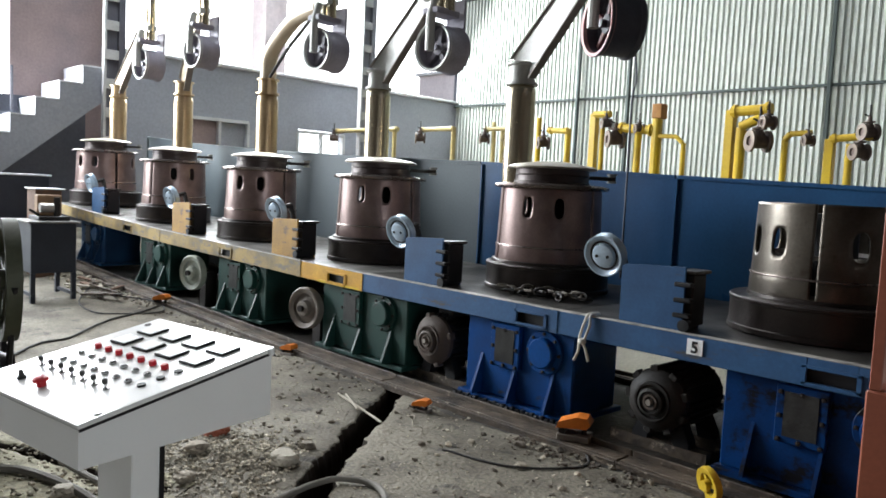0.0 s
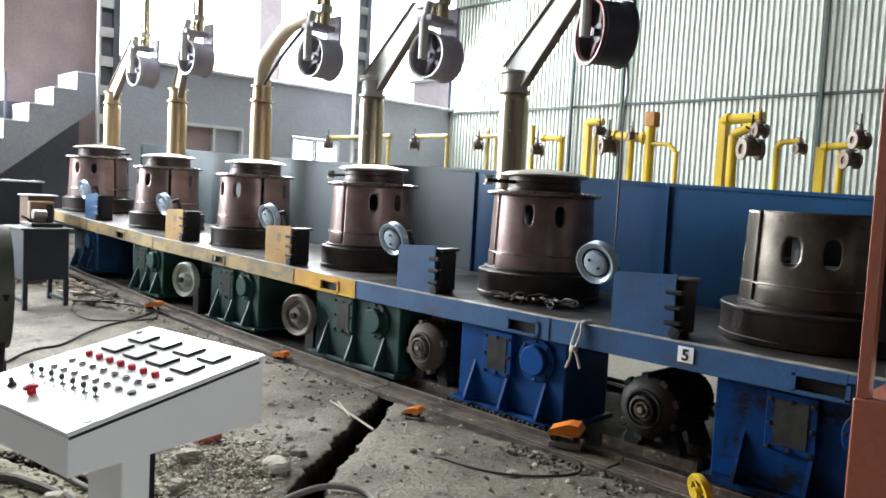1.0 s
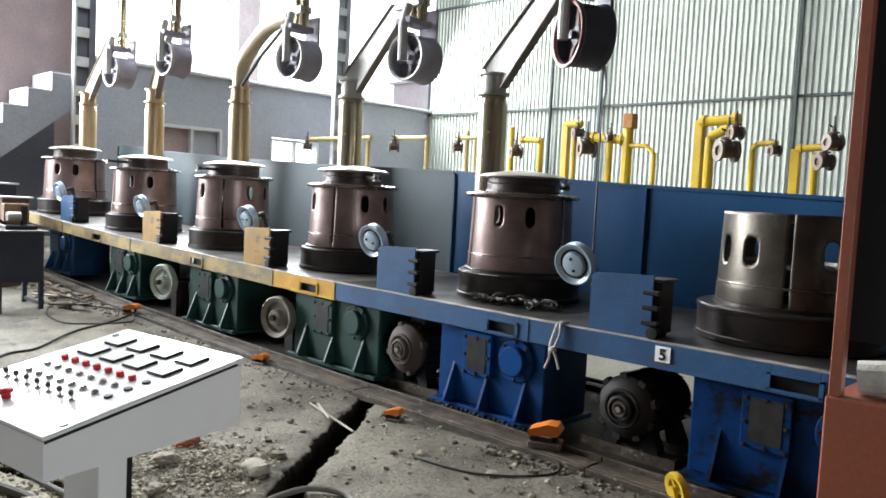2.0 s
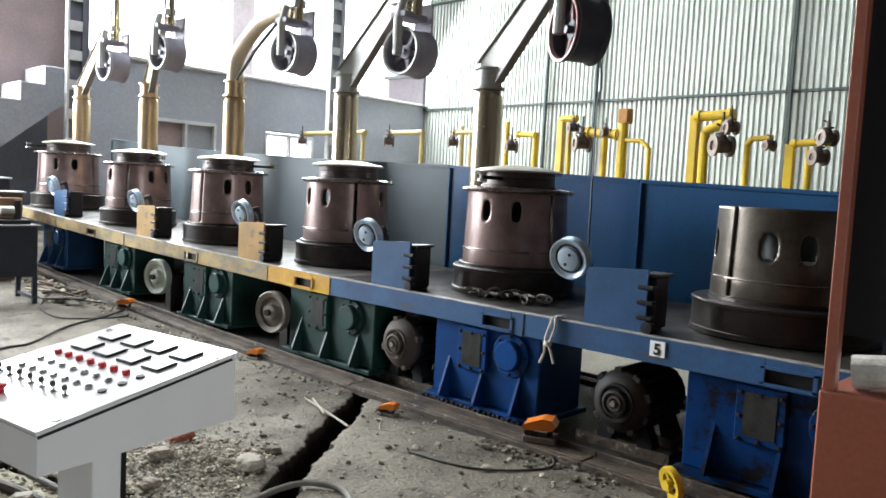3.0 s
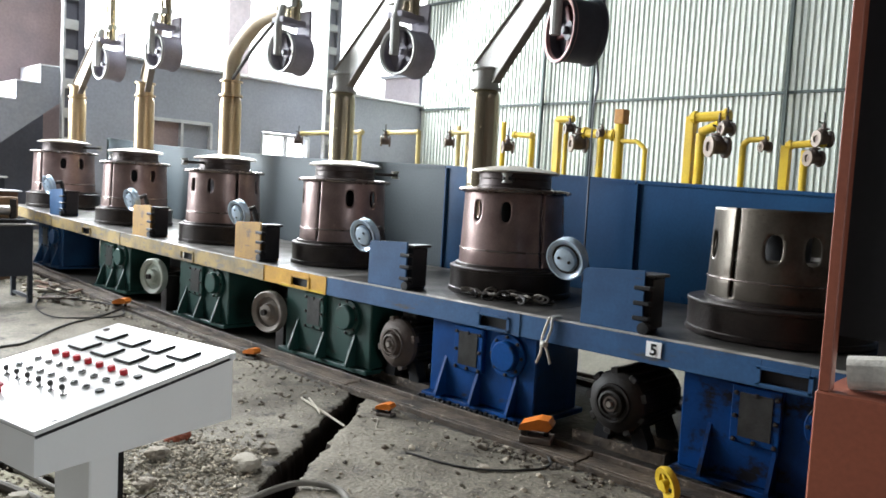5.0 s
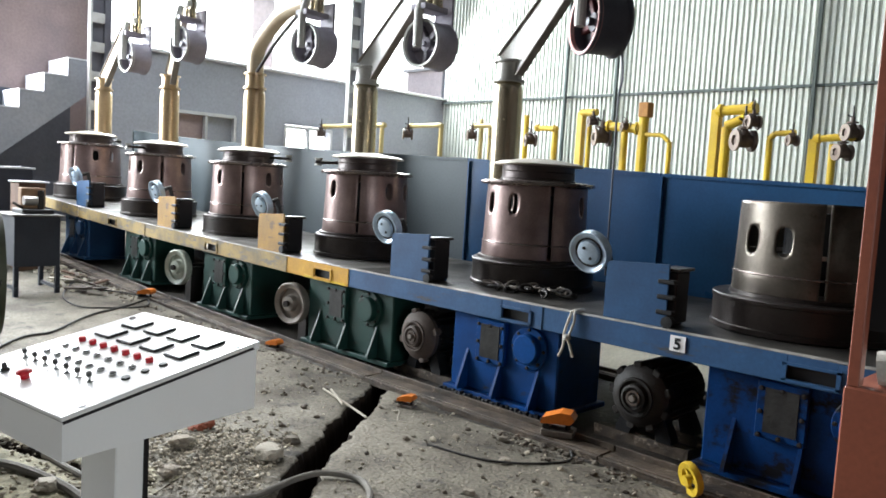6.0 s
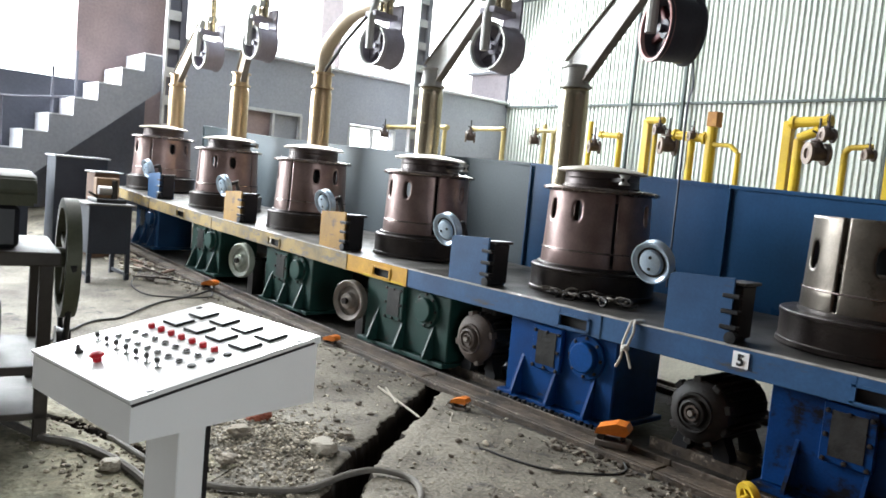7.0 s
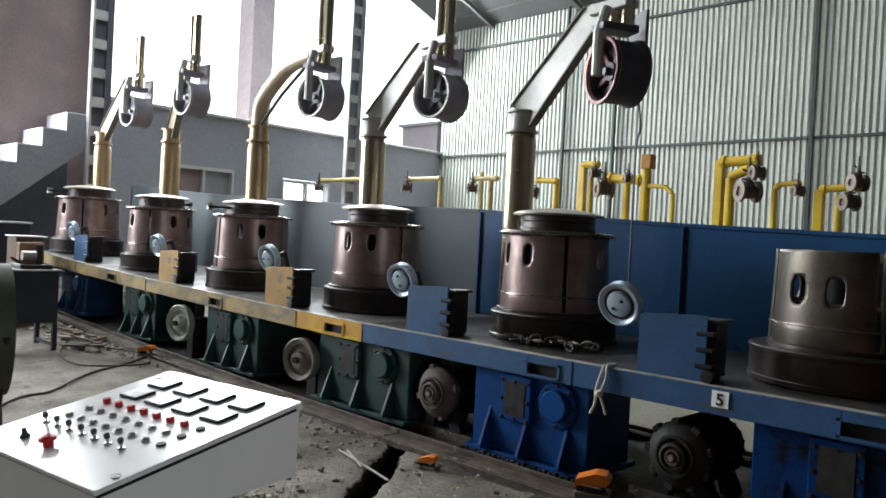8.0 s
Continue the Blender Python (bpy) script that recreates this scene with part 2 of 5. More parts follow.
def box(bm, x0, x1, y0, y1, z0, z1, bevel=0.0, m=None):
    r = bmesh.ops.create_cube(bm, size=1.0)
    for v in r["verts"]:
        v.co = Vector((x0 + (v.co.x + 0.5) * (x1 - x0), y0 + (v.co.y + 0.5) * (y1 - y0), z0 + (v.co.z + 0.5) * (z1 - z0)))
    if bevel:
        es = list({e for v in r["verts"] for e in v.link_edges})
        res = bmesh.ops.bevel(bm, geom=es, offset=bevel, segments=1, affect="EDGES")
        vs = list({v for f in res["faces"] for v in f.verts} | {v for v in r["verts"] if v.is_valid})
    else:
        vs = r["verts"]
    if m is not None:
        bmesh.ops.transform(bm, matrix=m, verts=vs)
    return bm


def lathe(bm, profile, n=40, m=None):
    """Turn (radius, height) pairs round z."""
    rings = []
    for r, z in profile:
        if r < 1e-5:
            rings.append([bm.verts.new((0, 0, z))])
        else:
            rings.append([bm.verts.new((r * math.cos(a * math.tau / n), r * math.sin(a * math.tau / n), z)) for a in range(n)])
    for p, q in zip(rings, rings[1:]):
        for i in range(n):
            j = (i + 1) % n
            a = [p[i % len(p)], p[j % len(p)], q[j % len(q)], q[i % len(q)]]
            a = list(dict.fromkeys(a))
            if len(a) > 2:
                bm.faces.new(a)
    if m is not None:
        bmesh.ops.transform(bm, matrix=m, verts=[v for ring in rings for v in ring])
    return bm


def tube(bm, points, r, n=8, r_end=None):
    """A round bar or cable along points."""
    pts = [Vector(p) for p in points]
    rings, side = [], None
    for i, p in enumerate(pts):
        d = (pts[min(i + 1, len(pts) - 1)] - pts[max(i - 1, 0)]).normalized()
        if side is None:
            side = d.orthogonal().normalized()
        side = (side - d * side.dot(d)).normalized()
        up = d.cross(side)
        rr = r if r_end is None else r + (r_end - r) * i / (len(pts) - 1)
        rings.append([bm.verts.new(p + rr * (math.cos(k * math.tau / n) * side + math.sin(k * math.tau / n) * up)) for k in range(n)])
    for p, q in zip(rings, rings[1:]):
        for k in range(n):
            bm.faces.new((p[k], p[(k + 1) % n], q[(k + 1) % n], q[k]))
    bm.faces.new(rings[0][::-1])
    bm.faces.new(rings[-1])
    return bm


def prism(bm, outline, y0, y1, m=None):
    """An outline in x, z drawn out from y0 to y1."""
    a = [bm.verts.new((x, y0, z)) for x, z in outline]
    b = [bm.verts.new((x, y1, z)) for x, z in outline]
    bm.faces.new(a)
    bm.faces.new(b[::-1])
    for i in range(len(a)):
        j = (i + 1) % len(a)
        bm.faces.new((a[j], a[i], b[i], b[j]))
    if m is not None:
        bmesh.ops.transform(bm, matrix=m, verts=a + b)
    return bm


def curve_points(points, n=8):
    """A smooth line through points."""
    p = [Vector(q) for q in points]
    p = [p[0] * 2 - p[1], *p, p[-1] * 2 - p[-2]]
    out = []
    for i in range(1, len(p) - 2):
        for k in range(n):
            t = k / n
            a, b, c, d = p[i - 1:i + 3]
            out.append(0.5 * ((2 * b) + (c - a) * t + (2 * a - 5 * b + 4 * c - d) * t * t + (3 * b - a - 3 * c + d) * t ** 3))
    out.append(p[-2])
    return out


def glow(name, color, strength):
    m = bpy.data.materials.new(name)
    m.use_nodes = True
    b = m.node_tree.nodes["Principled BSDF"]
    b.inputs["Base Color"].default_value = (*color, 1)
    b.inputs["Emission Color"].default_value = (*color, 1)
    b.inputs["Emission Strength"].default_value = strength
    return m


B = bmesh.new
Y_AXIS = pose(0, 0, 0, 90, 0, 0)      # turns a lathe's axis from z to -y


# ---- the shed ----
WALL_Y, END_X = 13.4, -13.5
BED_Z, BED_Y0, BED_Y1 = 0.66, 3.34, 4.72
TRENCH = ((-3.62, 3.16), (-3.36, 2.80), (-3.1, 2.44), (-2.86, 2.12), (-2.62, 1.84), (-2.3, 1.52), (-2.0, 1.2))


GROOVE = ((-3.98, 0.95), (-3.84, 1.03), (-3.65, 1.1), (-3.41, 1.17), (-3.2, 1.24), (-3.02, 1.33))


def trench_distance(x, y, line=TRENCH):
    best = 9.0
    for (ax, ay), (bx, by) in zip(line, line[1:]):
        dx, dy = bx - ax, by - ay
        t = min(1, max(0, ((x - ax) * dx + (y - ay) * dy) / (dx * dx + dy * dy)))
        best = min(best, math.hypot(x - ax - t * dx, y - ay - t * dy))
    return best


def ground_height(x, y):
    f = min(1.0, max(0.0, (y - 1.6) / 1.5))
    z = rise(x) * f * f * (3 - 2 * f)
    z += 0.05 * math.exp(-((x + 3.1) / 0.35) ** 2 - ((y - 1.68) / 0.24) ** 2) + 0.03 * math.exp(-((x + 3.2) / 0.5) ** 2 - ((y - 0.98) / 0.16) ** 2)
    z += 0.012 * noise.noise((x * 1.7, y * 1.7, 0.3)) + 0.006 * noise.noise((x * 7, y * 7, 1.3)) + 0.003 * noise.noise((x * 19, y * 19, 7.3))
    heap = math.exp(-((x + 3.1) / 0.4) ** 2 - ((y - 1.68) / 0.28) ** 2)
    z += heap * (0.02 * noise.noise((x * 14, y * 14, 3.3)) + 0.012 * noise.noise((x * 33, y * 33, 5.1)))
    return z


def floor_height(x, y):
    """The ground, or the trench's bed where it is cut."""
    z = ground_height(x, y)
    return z - 0.34 * min(1.0, max(0.0, (0.11 - trench_distance(x, y)) / 0.045))


def make_trench(way, half, depth, outer, words):
    """A cut through the slab with broken lips, ragged earth sides and a loose bed."""
    p0, p1, q1, q0 = [Vector((*way[i], 0)) for i in (0, 1, -2, -1)]
    line = curve_points([p0 + (p0 - p1).normalized() * 0.14, *[(x, y, 0) for x, y in way], q0 + (q0 - q1).normalized() * 0.14], 48)
    bm = B()
    rows = []
    for i, p in enumerate(line):
        d = (line[min(i + 1, len(line) - 1)] - line[max(i - 1, 0)]).normalized()
        across = Vector((-d.y, d.x, 0))
        row = []
        for side in (-1, 1):
            w = half * (1 + 0.42 * noise.noise((p.x * 5, p.y * 5, 4.0 * side)) + 0.28 * noise.noise((p.x * 17, p.y * 17, 2.0 * side)) + 0.14 * noise.noise((p.x * 45, p.y * 45, 6.0 * side)))
            w = min(outer * 0.75, w)
            jag = 0.02 * noise.noise((p.x * 21, p.y * 21, 9.0 * side))
            ring = ((outer, 0.0005), (w + 0.012, 0.003), (w, -0.004), (w - 0.012 + jag * 0.4, -0.18 * depth), (w - 0.016 + jag * 0.6, -0.5 * depth), (w * 0.5, -depth))
            spots = [p + across * side * off for off, _ in ring]
            row += [bm.verts.new((q.x, q.y, ground_height(q.x, q.y) + z)) for q, (_, z) in zip(spots, ring)][::-side]
        rows.append(row)
    for u, v in zip(rows, rows[1:]):
        for k in range(len(u) - 1):
            f = bm.faces.new((u[k], u[k + 1], v[k + 1], v[k]))
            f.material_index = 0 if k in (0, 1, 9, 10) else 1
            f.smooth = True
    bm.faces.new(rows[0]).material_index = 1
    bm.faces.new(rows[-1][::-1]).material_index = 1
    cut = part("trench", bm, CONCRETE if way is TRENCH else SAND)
    cut.data.materials.append(SHADED_DIRT)
    tagged(cut, words, "trench", kind="structure")


def sandy(x, y):
    """Where the slab is broken out down to pale sandy mud."""
    q = ((x + 3.45) / 0.95) ** 2 + ((y - 0.92) / 0.52) ** 2
    return q < 0.9 + 0.5 * noise.noise((x * 3.0, y * 3.0, 6.6)) + 0.3 * noise.noise((x * 11, y * 11, 1.6)) and trench_distance(x, y) > 0.1


def make_floor():
    xs = sorted({*np.round(np.arange(-4.5, 0.0, 0.02), 3), *np.round(np.arange(-3.72, -1.9, 0.01), 3), *np.round(np.arange(-16, 8.1, 0.3), 3)})
    ys = sorted({*np.round(np.arange(0.3, 3.3, 0.02), 3), *np.round(np.arange(1.1, 3.22, 0.01), 3), *np.round(np.arange(-9, 14.1, 0.3), 3)})
    verts = [(x, y, ground_height(x, y)) for y in ys for x in xs]
    w = len(xs)
    faces = [(j * w + i, j * w + i + 1, (j + 1) * w + i + 1, (j + 1) * w + i) for j in range(len(ys) - 1) for i in range(w - 1)
             if not (-3.8 < xs[i] < -1.8 and 1.0 < ys[j] < 3.35 and trench_distance((xs[i] + xs[i + 1]) / 2, (ys[j] + ys[j + 1]) / 2) < 0.13)
             and not (-4.2 < xs[i] < -2.8 and 0.7 < ys[j] < 1.6 and trench_distance((xs[i] + xs[i + 1]) / 2, (ys[j] + ys[j + 1]) / 2, GROOVE) < 0.07)]
    me = bpy.data.meshes.new("floor")
    me.from_pydata(verts, [], faces)
    me.materials.append(CONCRETE)
    me.materials.append(OILY_DIRT)
    me.materials.append(SAND)
    for p in me.polygons:
        p.use_smooth = True
        c = p.center
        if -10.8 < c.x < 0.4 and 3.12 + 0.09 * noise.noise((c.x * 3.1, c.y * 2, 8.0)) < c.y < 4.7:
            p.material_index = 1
        elif sandy(c.x, c.y):
            p.material_index = 2
    tagged(new("floor", me), "cracked grey concrete workshop floor with a trench", "floor", kind="structure")
    bm = box(B(), -400, 400, -400, 400, -0.6, -0.5)
    tagged(part("ground", bm, SHADED_DIRT), "earth round the workshop", "ground", kind="structure")


def make_sheet_wall():
    """Corrugated sheets on rails and columns along the machine."""
    wall = thing("wall_north", pose(0, 0, 0), "pale green corrugated sheet wall on steel rails", "wall", kind="structure")
    x0, x1, pitch = END_X, 7.0, 0.104
    n = int((x1 - x0) / pitch)
    pts = []
    for i in range(n):
        a = x0 + i * pitch
        pts += [(a, 0.055), (a + 0.05, 0.055), (a + 0.06, 0.0), (a + 0.094, 0.0)]
    bm = B()
    low = [bm.verts.new((x, WALL_Y - y, 0.0)) for x, y in pts]
    high = [bm.verts.new((x, WALL_Y - y, 6.3)) for x, y in pts]
    for i in range(len(pts) - 1):
        bm.faces.new((low[i], low[i + 1], high[i + 1], high[i]))
    part("corrugated_sheet", bm, SHEET, wall)
    part("backing", box(B(), x0, x1, WALL_Y + 0.01, WALL_Y + 0.1, 0, 6.3), SHEET, wall)
    for z in (3.28, 5.78):
        part("wall_rail", box(B(), x0, x1, WALL_Y - 0.12, WALL_Y - 0.058, z - 0.022, z + 0.022), RAIL, wall)
    for x in (-9.8, -8.58, -4.8, -1.1, 2.6):
        part("wall_column", box(B(), x - 0.025, x + 0.025, WALL_Y - 0.2, WALL_Y - 0.12, 0, 6.3), RAIL, wall)


def make_end_wall():
    wall = thing("wall_west", pose(0, 0, 0), "low grey painted end wall open to the sky above", "wall", kind="structure")
    x0, x1 = END_X - 0.22, END_X
    holes = ((6.5, 7.7, 1.55, 2.36), (8.84, 10.0, 1.55, 2.3))
    part("wall_top", box(B(), x0, x1, 4.6, WALL_Y, 2.36, 3.34), ENAMEL_GREY, wall)
    part("wall_base", box(B(), x0, x1, 4.6, WALL_Y, -0.1, 1.55), ENAMEL_GREY, wall)
    for a, b in ((4.6, 6.5), (7.7, 8.84), (10.0, WALL_Y)):
        part("wall_pier", box(B(), x0, x1, a, b, 1.55, 2.36), ENAMEL_GREY, wall)
    part("coping", box(B(), x0 - 0.08, x1 + 0.08, 4.6, WALL_Y, 3.34, 3.4, 0.01), LATTICE, wall)
    for k, (a, b, z0, z1) in enumerate(holes):
        win = tagged(thing("window_%d" % (k + 1), pose(0, 0, 0), "small white framed window in the end wall", "window", kind="structure"))
        for y in (a, (a + b) / 2, b):
            part("window_bar", box(B(), x1 - 0.08, x1 + 0.02, y - 0.025, y + 0.025, z0, z1), LATTICE, win)
        for z in (z0, z1):
            part("window_rail", box(B(), x1 - 0.08, x1 + 0.024, a, b, z - 0.03, z + 0.03), LATTICE, win)
        if k == 0:
            part("shutter", box(B(), x1 - 0.12, x1 - 0.09, a, (a + b) / 2, z0, z1), MAUVE, win, "brown shutter")
            part("shutter", box(B(), x1 - 0.13, x1 - 0.095, (a + b) / 2, b, z0, z1), ENAMEL_GREY, win, "grey shutter")
    # the higher brick pier behind the stair
    pier = thing("wall_pier_west", pose(0, 0, 0), "mauve brown brick pier behind the stair", "wall", kind="structure")
    part("brickwork", box(B(), END_X - 0.3, END_X + 0.1, 3.5, 4.95, -0.1, 7.6), MAUVE, pier)
    low = thing("wall_low_west", pose(0, 0, 0), "low dark wall beyond the stair", "wall", kind="structure")
    part("low_wall", box(B(), END_X - 0.3, END_X + 0.1, -9, 3.5, -0.1, 1.0), STAIR, low)


def make_rest_of_shell():
    roof = thing("ceiling", pose(0, 0, 0), "sheet roof on steel trusses with roof lights", "ceiling", kind="structure")
    bm = B()
    for y0, y1 in ((-9.0, 3.1), (4.9, 9.7)):
        box(bm, -11.0, 8.0, y0, y1, 7.6, 7.68)
    box(bm, -11.0, -10.6, 3.1, 4.9, 7.6, 7.68)
    box(bm, -5.6, 8.0, 3.1, 4.9, 7.6, 7.68)
    # lean-to slope down to the sheet wall, with open strips of roof light
    slope = pose(0, 9.7, 7.6, -19)
    for a, b, x0, x1 in ((0.0, 0.4, -13.5, 8.0), (1.9, 4.4, -13.5, 8.0), (0.4, 1.9, -2.6, 8.0), (0.4, 1.9, -7.0, -6.6), (0.4, 1.9, -13.5, -11.0)):
        box(bm, x0, x1, a, b, 0.0, 0.06, 0, slope)
    for x in (-12.0, -9.6, -7.2, -4.8, -2.4, 0.0):
        box(bm, x - 0.04, x + 0.04, 0.0, 4.2, -0.14, -0.04, 0, slope)
    for b in (1.2, 2.4, 3.4):
        box(bm, -13.0, 7.0, b, b + 0.06, -0.04, 0.0, 0, slope)
    for x in (-10.5, -7.0, -3.5, 0.0, 3.5):
        box(bm, x - 0.05, x + 0.05, -9, 9.7, 7.45, 7.55)
        box(bm, x - 0.05, x + 0.05, -9, 9.7, 6.7, 6.78)
        for k in range(11):
            y = -8 + k * 1.55
            tube(bm, ((x, y, 6.74), (x, y + 0.78, 7.5), (x, y + 1.55, 6.74)), 0.03, 6)
    part("roof_mesh", bm, ROOF, roof)
    # Unseen walls are added; the east opening only lets the desk fill in.
    east = thing("wall_east", pose(0, 0, 0), "plain dark unseen wall with an opening for the fill lamp", "wall", kind="structure")
    part("east_wall", box(B(), 7.0, 7.2, 0.6, WALL_Y, -0.1, 7.6), UNSEEN_WALL, east)
    part("east_wall", box(B(), 7.0, 7.2, -7.2, -2.0, -0.1, 7.6), UNSEEN_WALL, east)
    part("lintel", box(B(), 7.0, 7.2, -2.0, 0.6, 2.9, 7.6), UNSEEN_WALL, east)
    south = thing("wall_south", pose(0, 0, 0), "plain dark unseen wall closing the shed", "wall", kind="structure")
    part("south_wall", box(B(), -13.5, 7.0, -7.2, -7.0, -0.1, 7.6), UNSEEN_WALL, south)


def make_stair():
    stair = thing("stair", pose(0, 0, 0), "grey masonry stair with pale treads against the end wall", "stair", kind="structure")
    run, up, n = 0.335, 0.275, 10
    y_top, z_top = 4.62, 2.9
    x0, x1 = -13.36, -12.5
    outline = [(y_top, z_top - 0.5), (y_top, z_top - 0.02)]
    for k in range(n):
        z, y0 = z_top - k * up, y_top - (k + 1) * run
        outline += [(y0, z - 0.02), (y0, z - up - 0.02)]
    outline.append((y_top - n * run, z_top - 0.5 - n * up))
    part("flight", prism(B(), outline, -x1, -x0, pose(0, 0, 0, 0, 0, 90)), STAIR, stair)
    for k in range(n):
        z, y1 = z_top - k * up, y_top - k * run
        y0 = y1 - run
        part("tread", box(B(), x0, x1 + 0.01, y0 - 0.012, y1 - 0.003, z - 0.019, z, 0.004), TREAD, stair)
        part("riser", box(B(), x0, x1 + 0.006, y0 - 0.008, y0 - 0.002, z - up, z - 0.021), TREAD, stair)
    under = thing("wall_under_stair", pose(0, 0, 0), "plastered wall under the stair, darkened for shade", "wall", kind="structure")
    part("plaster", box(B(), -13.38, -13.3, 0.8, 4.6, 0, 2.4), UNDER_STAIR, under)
    rail = thing("stair_railing", pose(-12.9, 2.4, 1.0), "thin dark railing on the stair", "railing")
    for y, z in ((0.0, 0.18), (0.67, 0.72), (1.0, 1.0)):
        part("post", tube(B(), ((0, y, z - 0.1), (0, y, z + 0.8)), 0.02), SLATE, rail)
    part("handrail", tube(B(), ((0, -0.9, 0.95), (0, 0.2, 0.99), (0, 1.0, 1.1)), 0.02), SLATE, rail)


def make_lattice_column(x, y, dark):
    col = thing("lattice_column", pose(x, y, 0), "tall pale battened steel roof column", "column", "roof columns")
    part("channel", box(B(), -0.05, 0.05, -0.02, 0.015, -0.1, 7.6), LATTICE, col)
    part("channel", box(B(), -0.05, 0.05, 0.2, 0.3, -0.1, 7.6), dark, col)
    part("web", box(B(), -0.04, -0.02, 0.015, 0.2, -0.1, 7.6), dark, col)
    for k in range(16):
        z = 0.35 + k * 0.445
        part("batten", box(B(), 0.02, 0.054, 0.0, 0.2, z, z + 0.15, 0.005), LATTICE, col)


# ---- the drawing machine ----
def make_bed():
    """Bed sections end to end, each a fascia with a slot, a table top and lips."""
    cuts = (-10.75, -9.35, -7.55, -5.02, -4.25, -2.54, -0.3)
    slots = ((-8.36, YELLOW), (-6.2, YELLOW), (-4.55, YELLOW), (-2.72, BLUE_BED), (-1.12, BLUE_BED))
    for k, (a, b) in enumerate(zip(cuts, cuts[1:])):
        yellow = b < -4.2
        z0, z1 = rise(a), rise(b)
        m = Matrix.Translation((a, 0, BED_Z + z0)) @ pose(0, 0, 0, 0, math.degrees(math.atan2(z0 - z1, b - a)), 0)
        w = math.hypot(b - a, z1 - z0)
        col = (YELLOW_BRIGHT if k == 3 else YELLOW_DIRTY) if yellow else BLUE_BED
        bed = thing("machine_bed", m, ("worn yellow" if yellow else "dusty blue") + " steel bed section carrying the drawing drums", "machine bed", "machine beds")
        top = part("table_top", box(B(), 0.002, w - 0.002, BED_Y0 + 0.004, BED_Y1, -0.012, 0.0), TOP_STEEL if k < 4 else TOP_GREASY, bed, "grey dusty worn table top" if k < 4 else "dark greasy table top")
        sx = [s - a for s, _ in slots if a < s < b]
        if sx:
            s = sx[0]
            for q0, q1 in ((0.002, s - 0.1), (s + 0.1, w - 0.002)):
                part("fascia", box(B(), q0, q1, BED_Y0, BED_Y0 + 0.012, -0.125, 0.0, 0.003), col, bed)
            part("fascia", box(B(), s - 0.1, s + 0.1, BED_Y0, BED_Y0 + 0.012, -0.045, 0.0), col, bed)
            part("fascia", box(B(), s - 0.1, s + 0.1, BED_Y0, BED_Y0 + 0.012, -0.125, -0.105), col, bed)
            for q0, q1, e0, e1 in ((s - 0.118, s - 0.1, -0.115, -0.035), (s + 0.1, s + 0.118, -0.115, -0.035), (s - 0.118, s + 0.118, -0.045, -0.032), (s - 0.118, s + 0.118, -0.118, -0.105)):
                part("slot_frame", box(B(), q0, q1, BED_Y0 - 0.008, BED_Y0 - 0.002, e0, e1), col, bed)
            part("slot_lining", box(B(), s - 0.11, s + 0.11, BED_Y0 + 0.03, BED_Y0 + 0.04, -0.12, -0.03), BLACK, bed, "dark slot lining")
            if yellow and k == 3:
                part("joint_plate", box(B(), w - 0.52, w - 0.24 + 0.22, BED_Y0 - 0.006, BED_Y0, -0.125, -0.108), YELLOW_CLEAN, bed)
        else:
            part("fascia", box(B(), 0.002, w - 0.002, BED_Y0, BED_Y0 + 0.012, -0.125, 0.0, 0.003), col, bed)
        part("worn_edge", box(B(), 0.002, w - 0.002, BED_Y0 - 0.002, BED_Y0 + (0.03 if k < 4 else 0.05), 0.0, 0.004, 0.001), EDGE_STEEL, bed, "pale worn top edge")
        part("back_rail", box(B(), 0, w, BED_Y1 - 0.06, BED_Y1, -0.125, -0.012), col, bed)
        part("lower_lip", box(B(), 0.002, w - 0.002, BED_Y0 + 0.012, BED_Y0 + 0.08, -0.125, -0.113), col, bed)
        part("joint_strip", box(B(), w - 0.03, w + 0.01, BED_Y0 - 0.005, BED_Y0, -0.125, 0.0), col, bed)


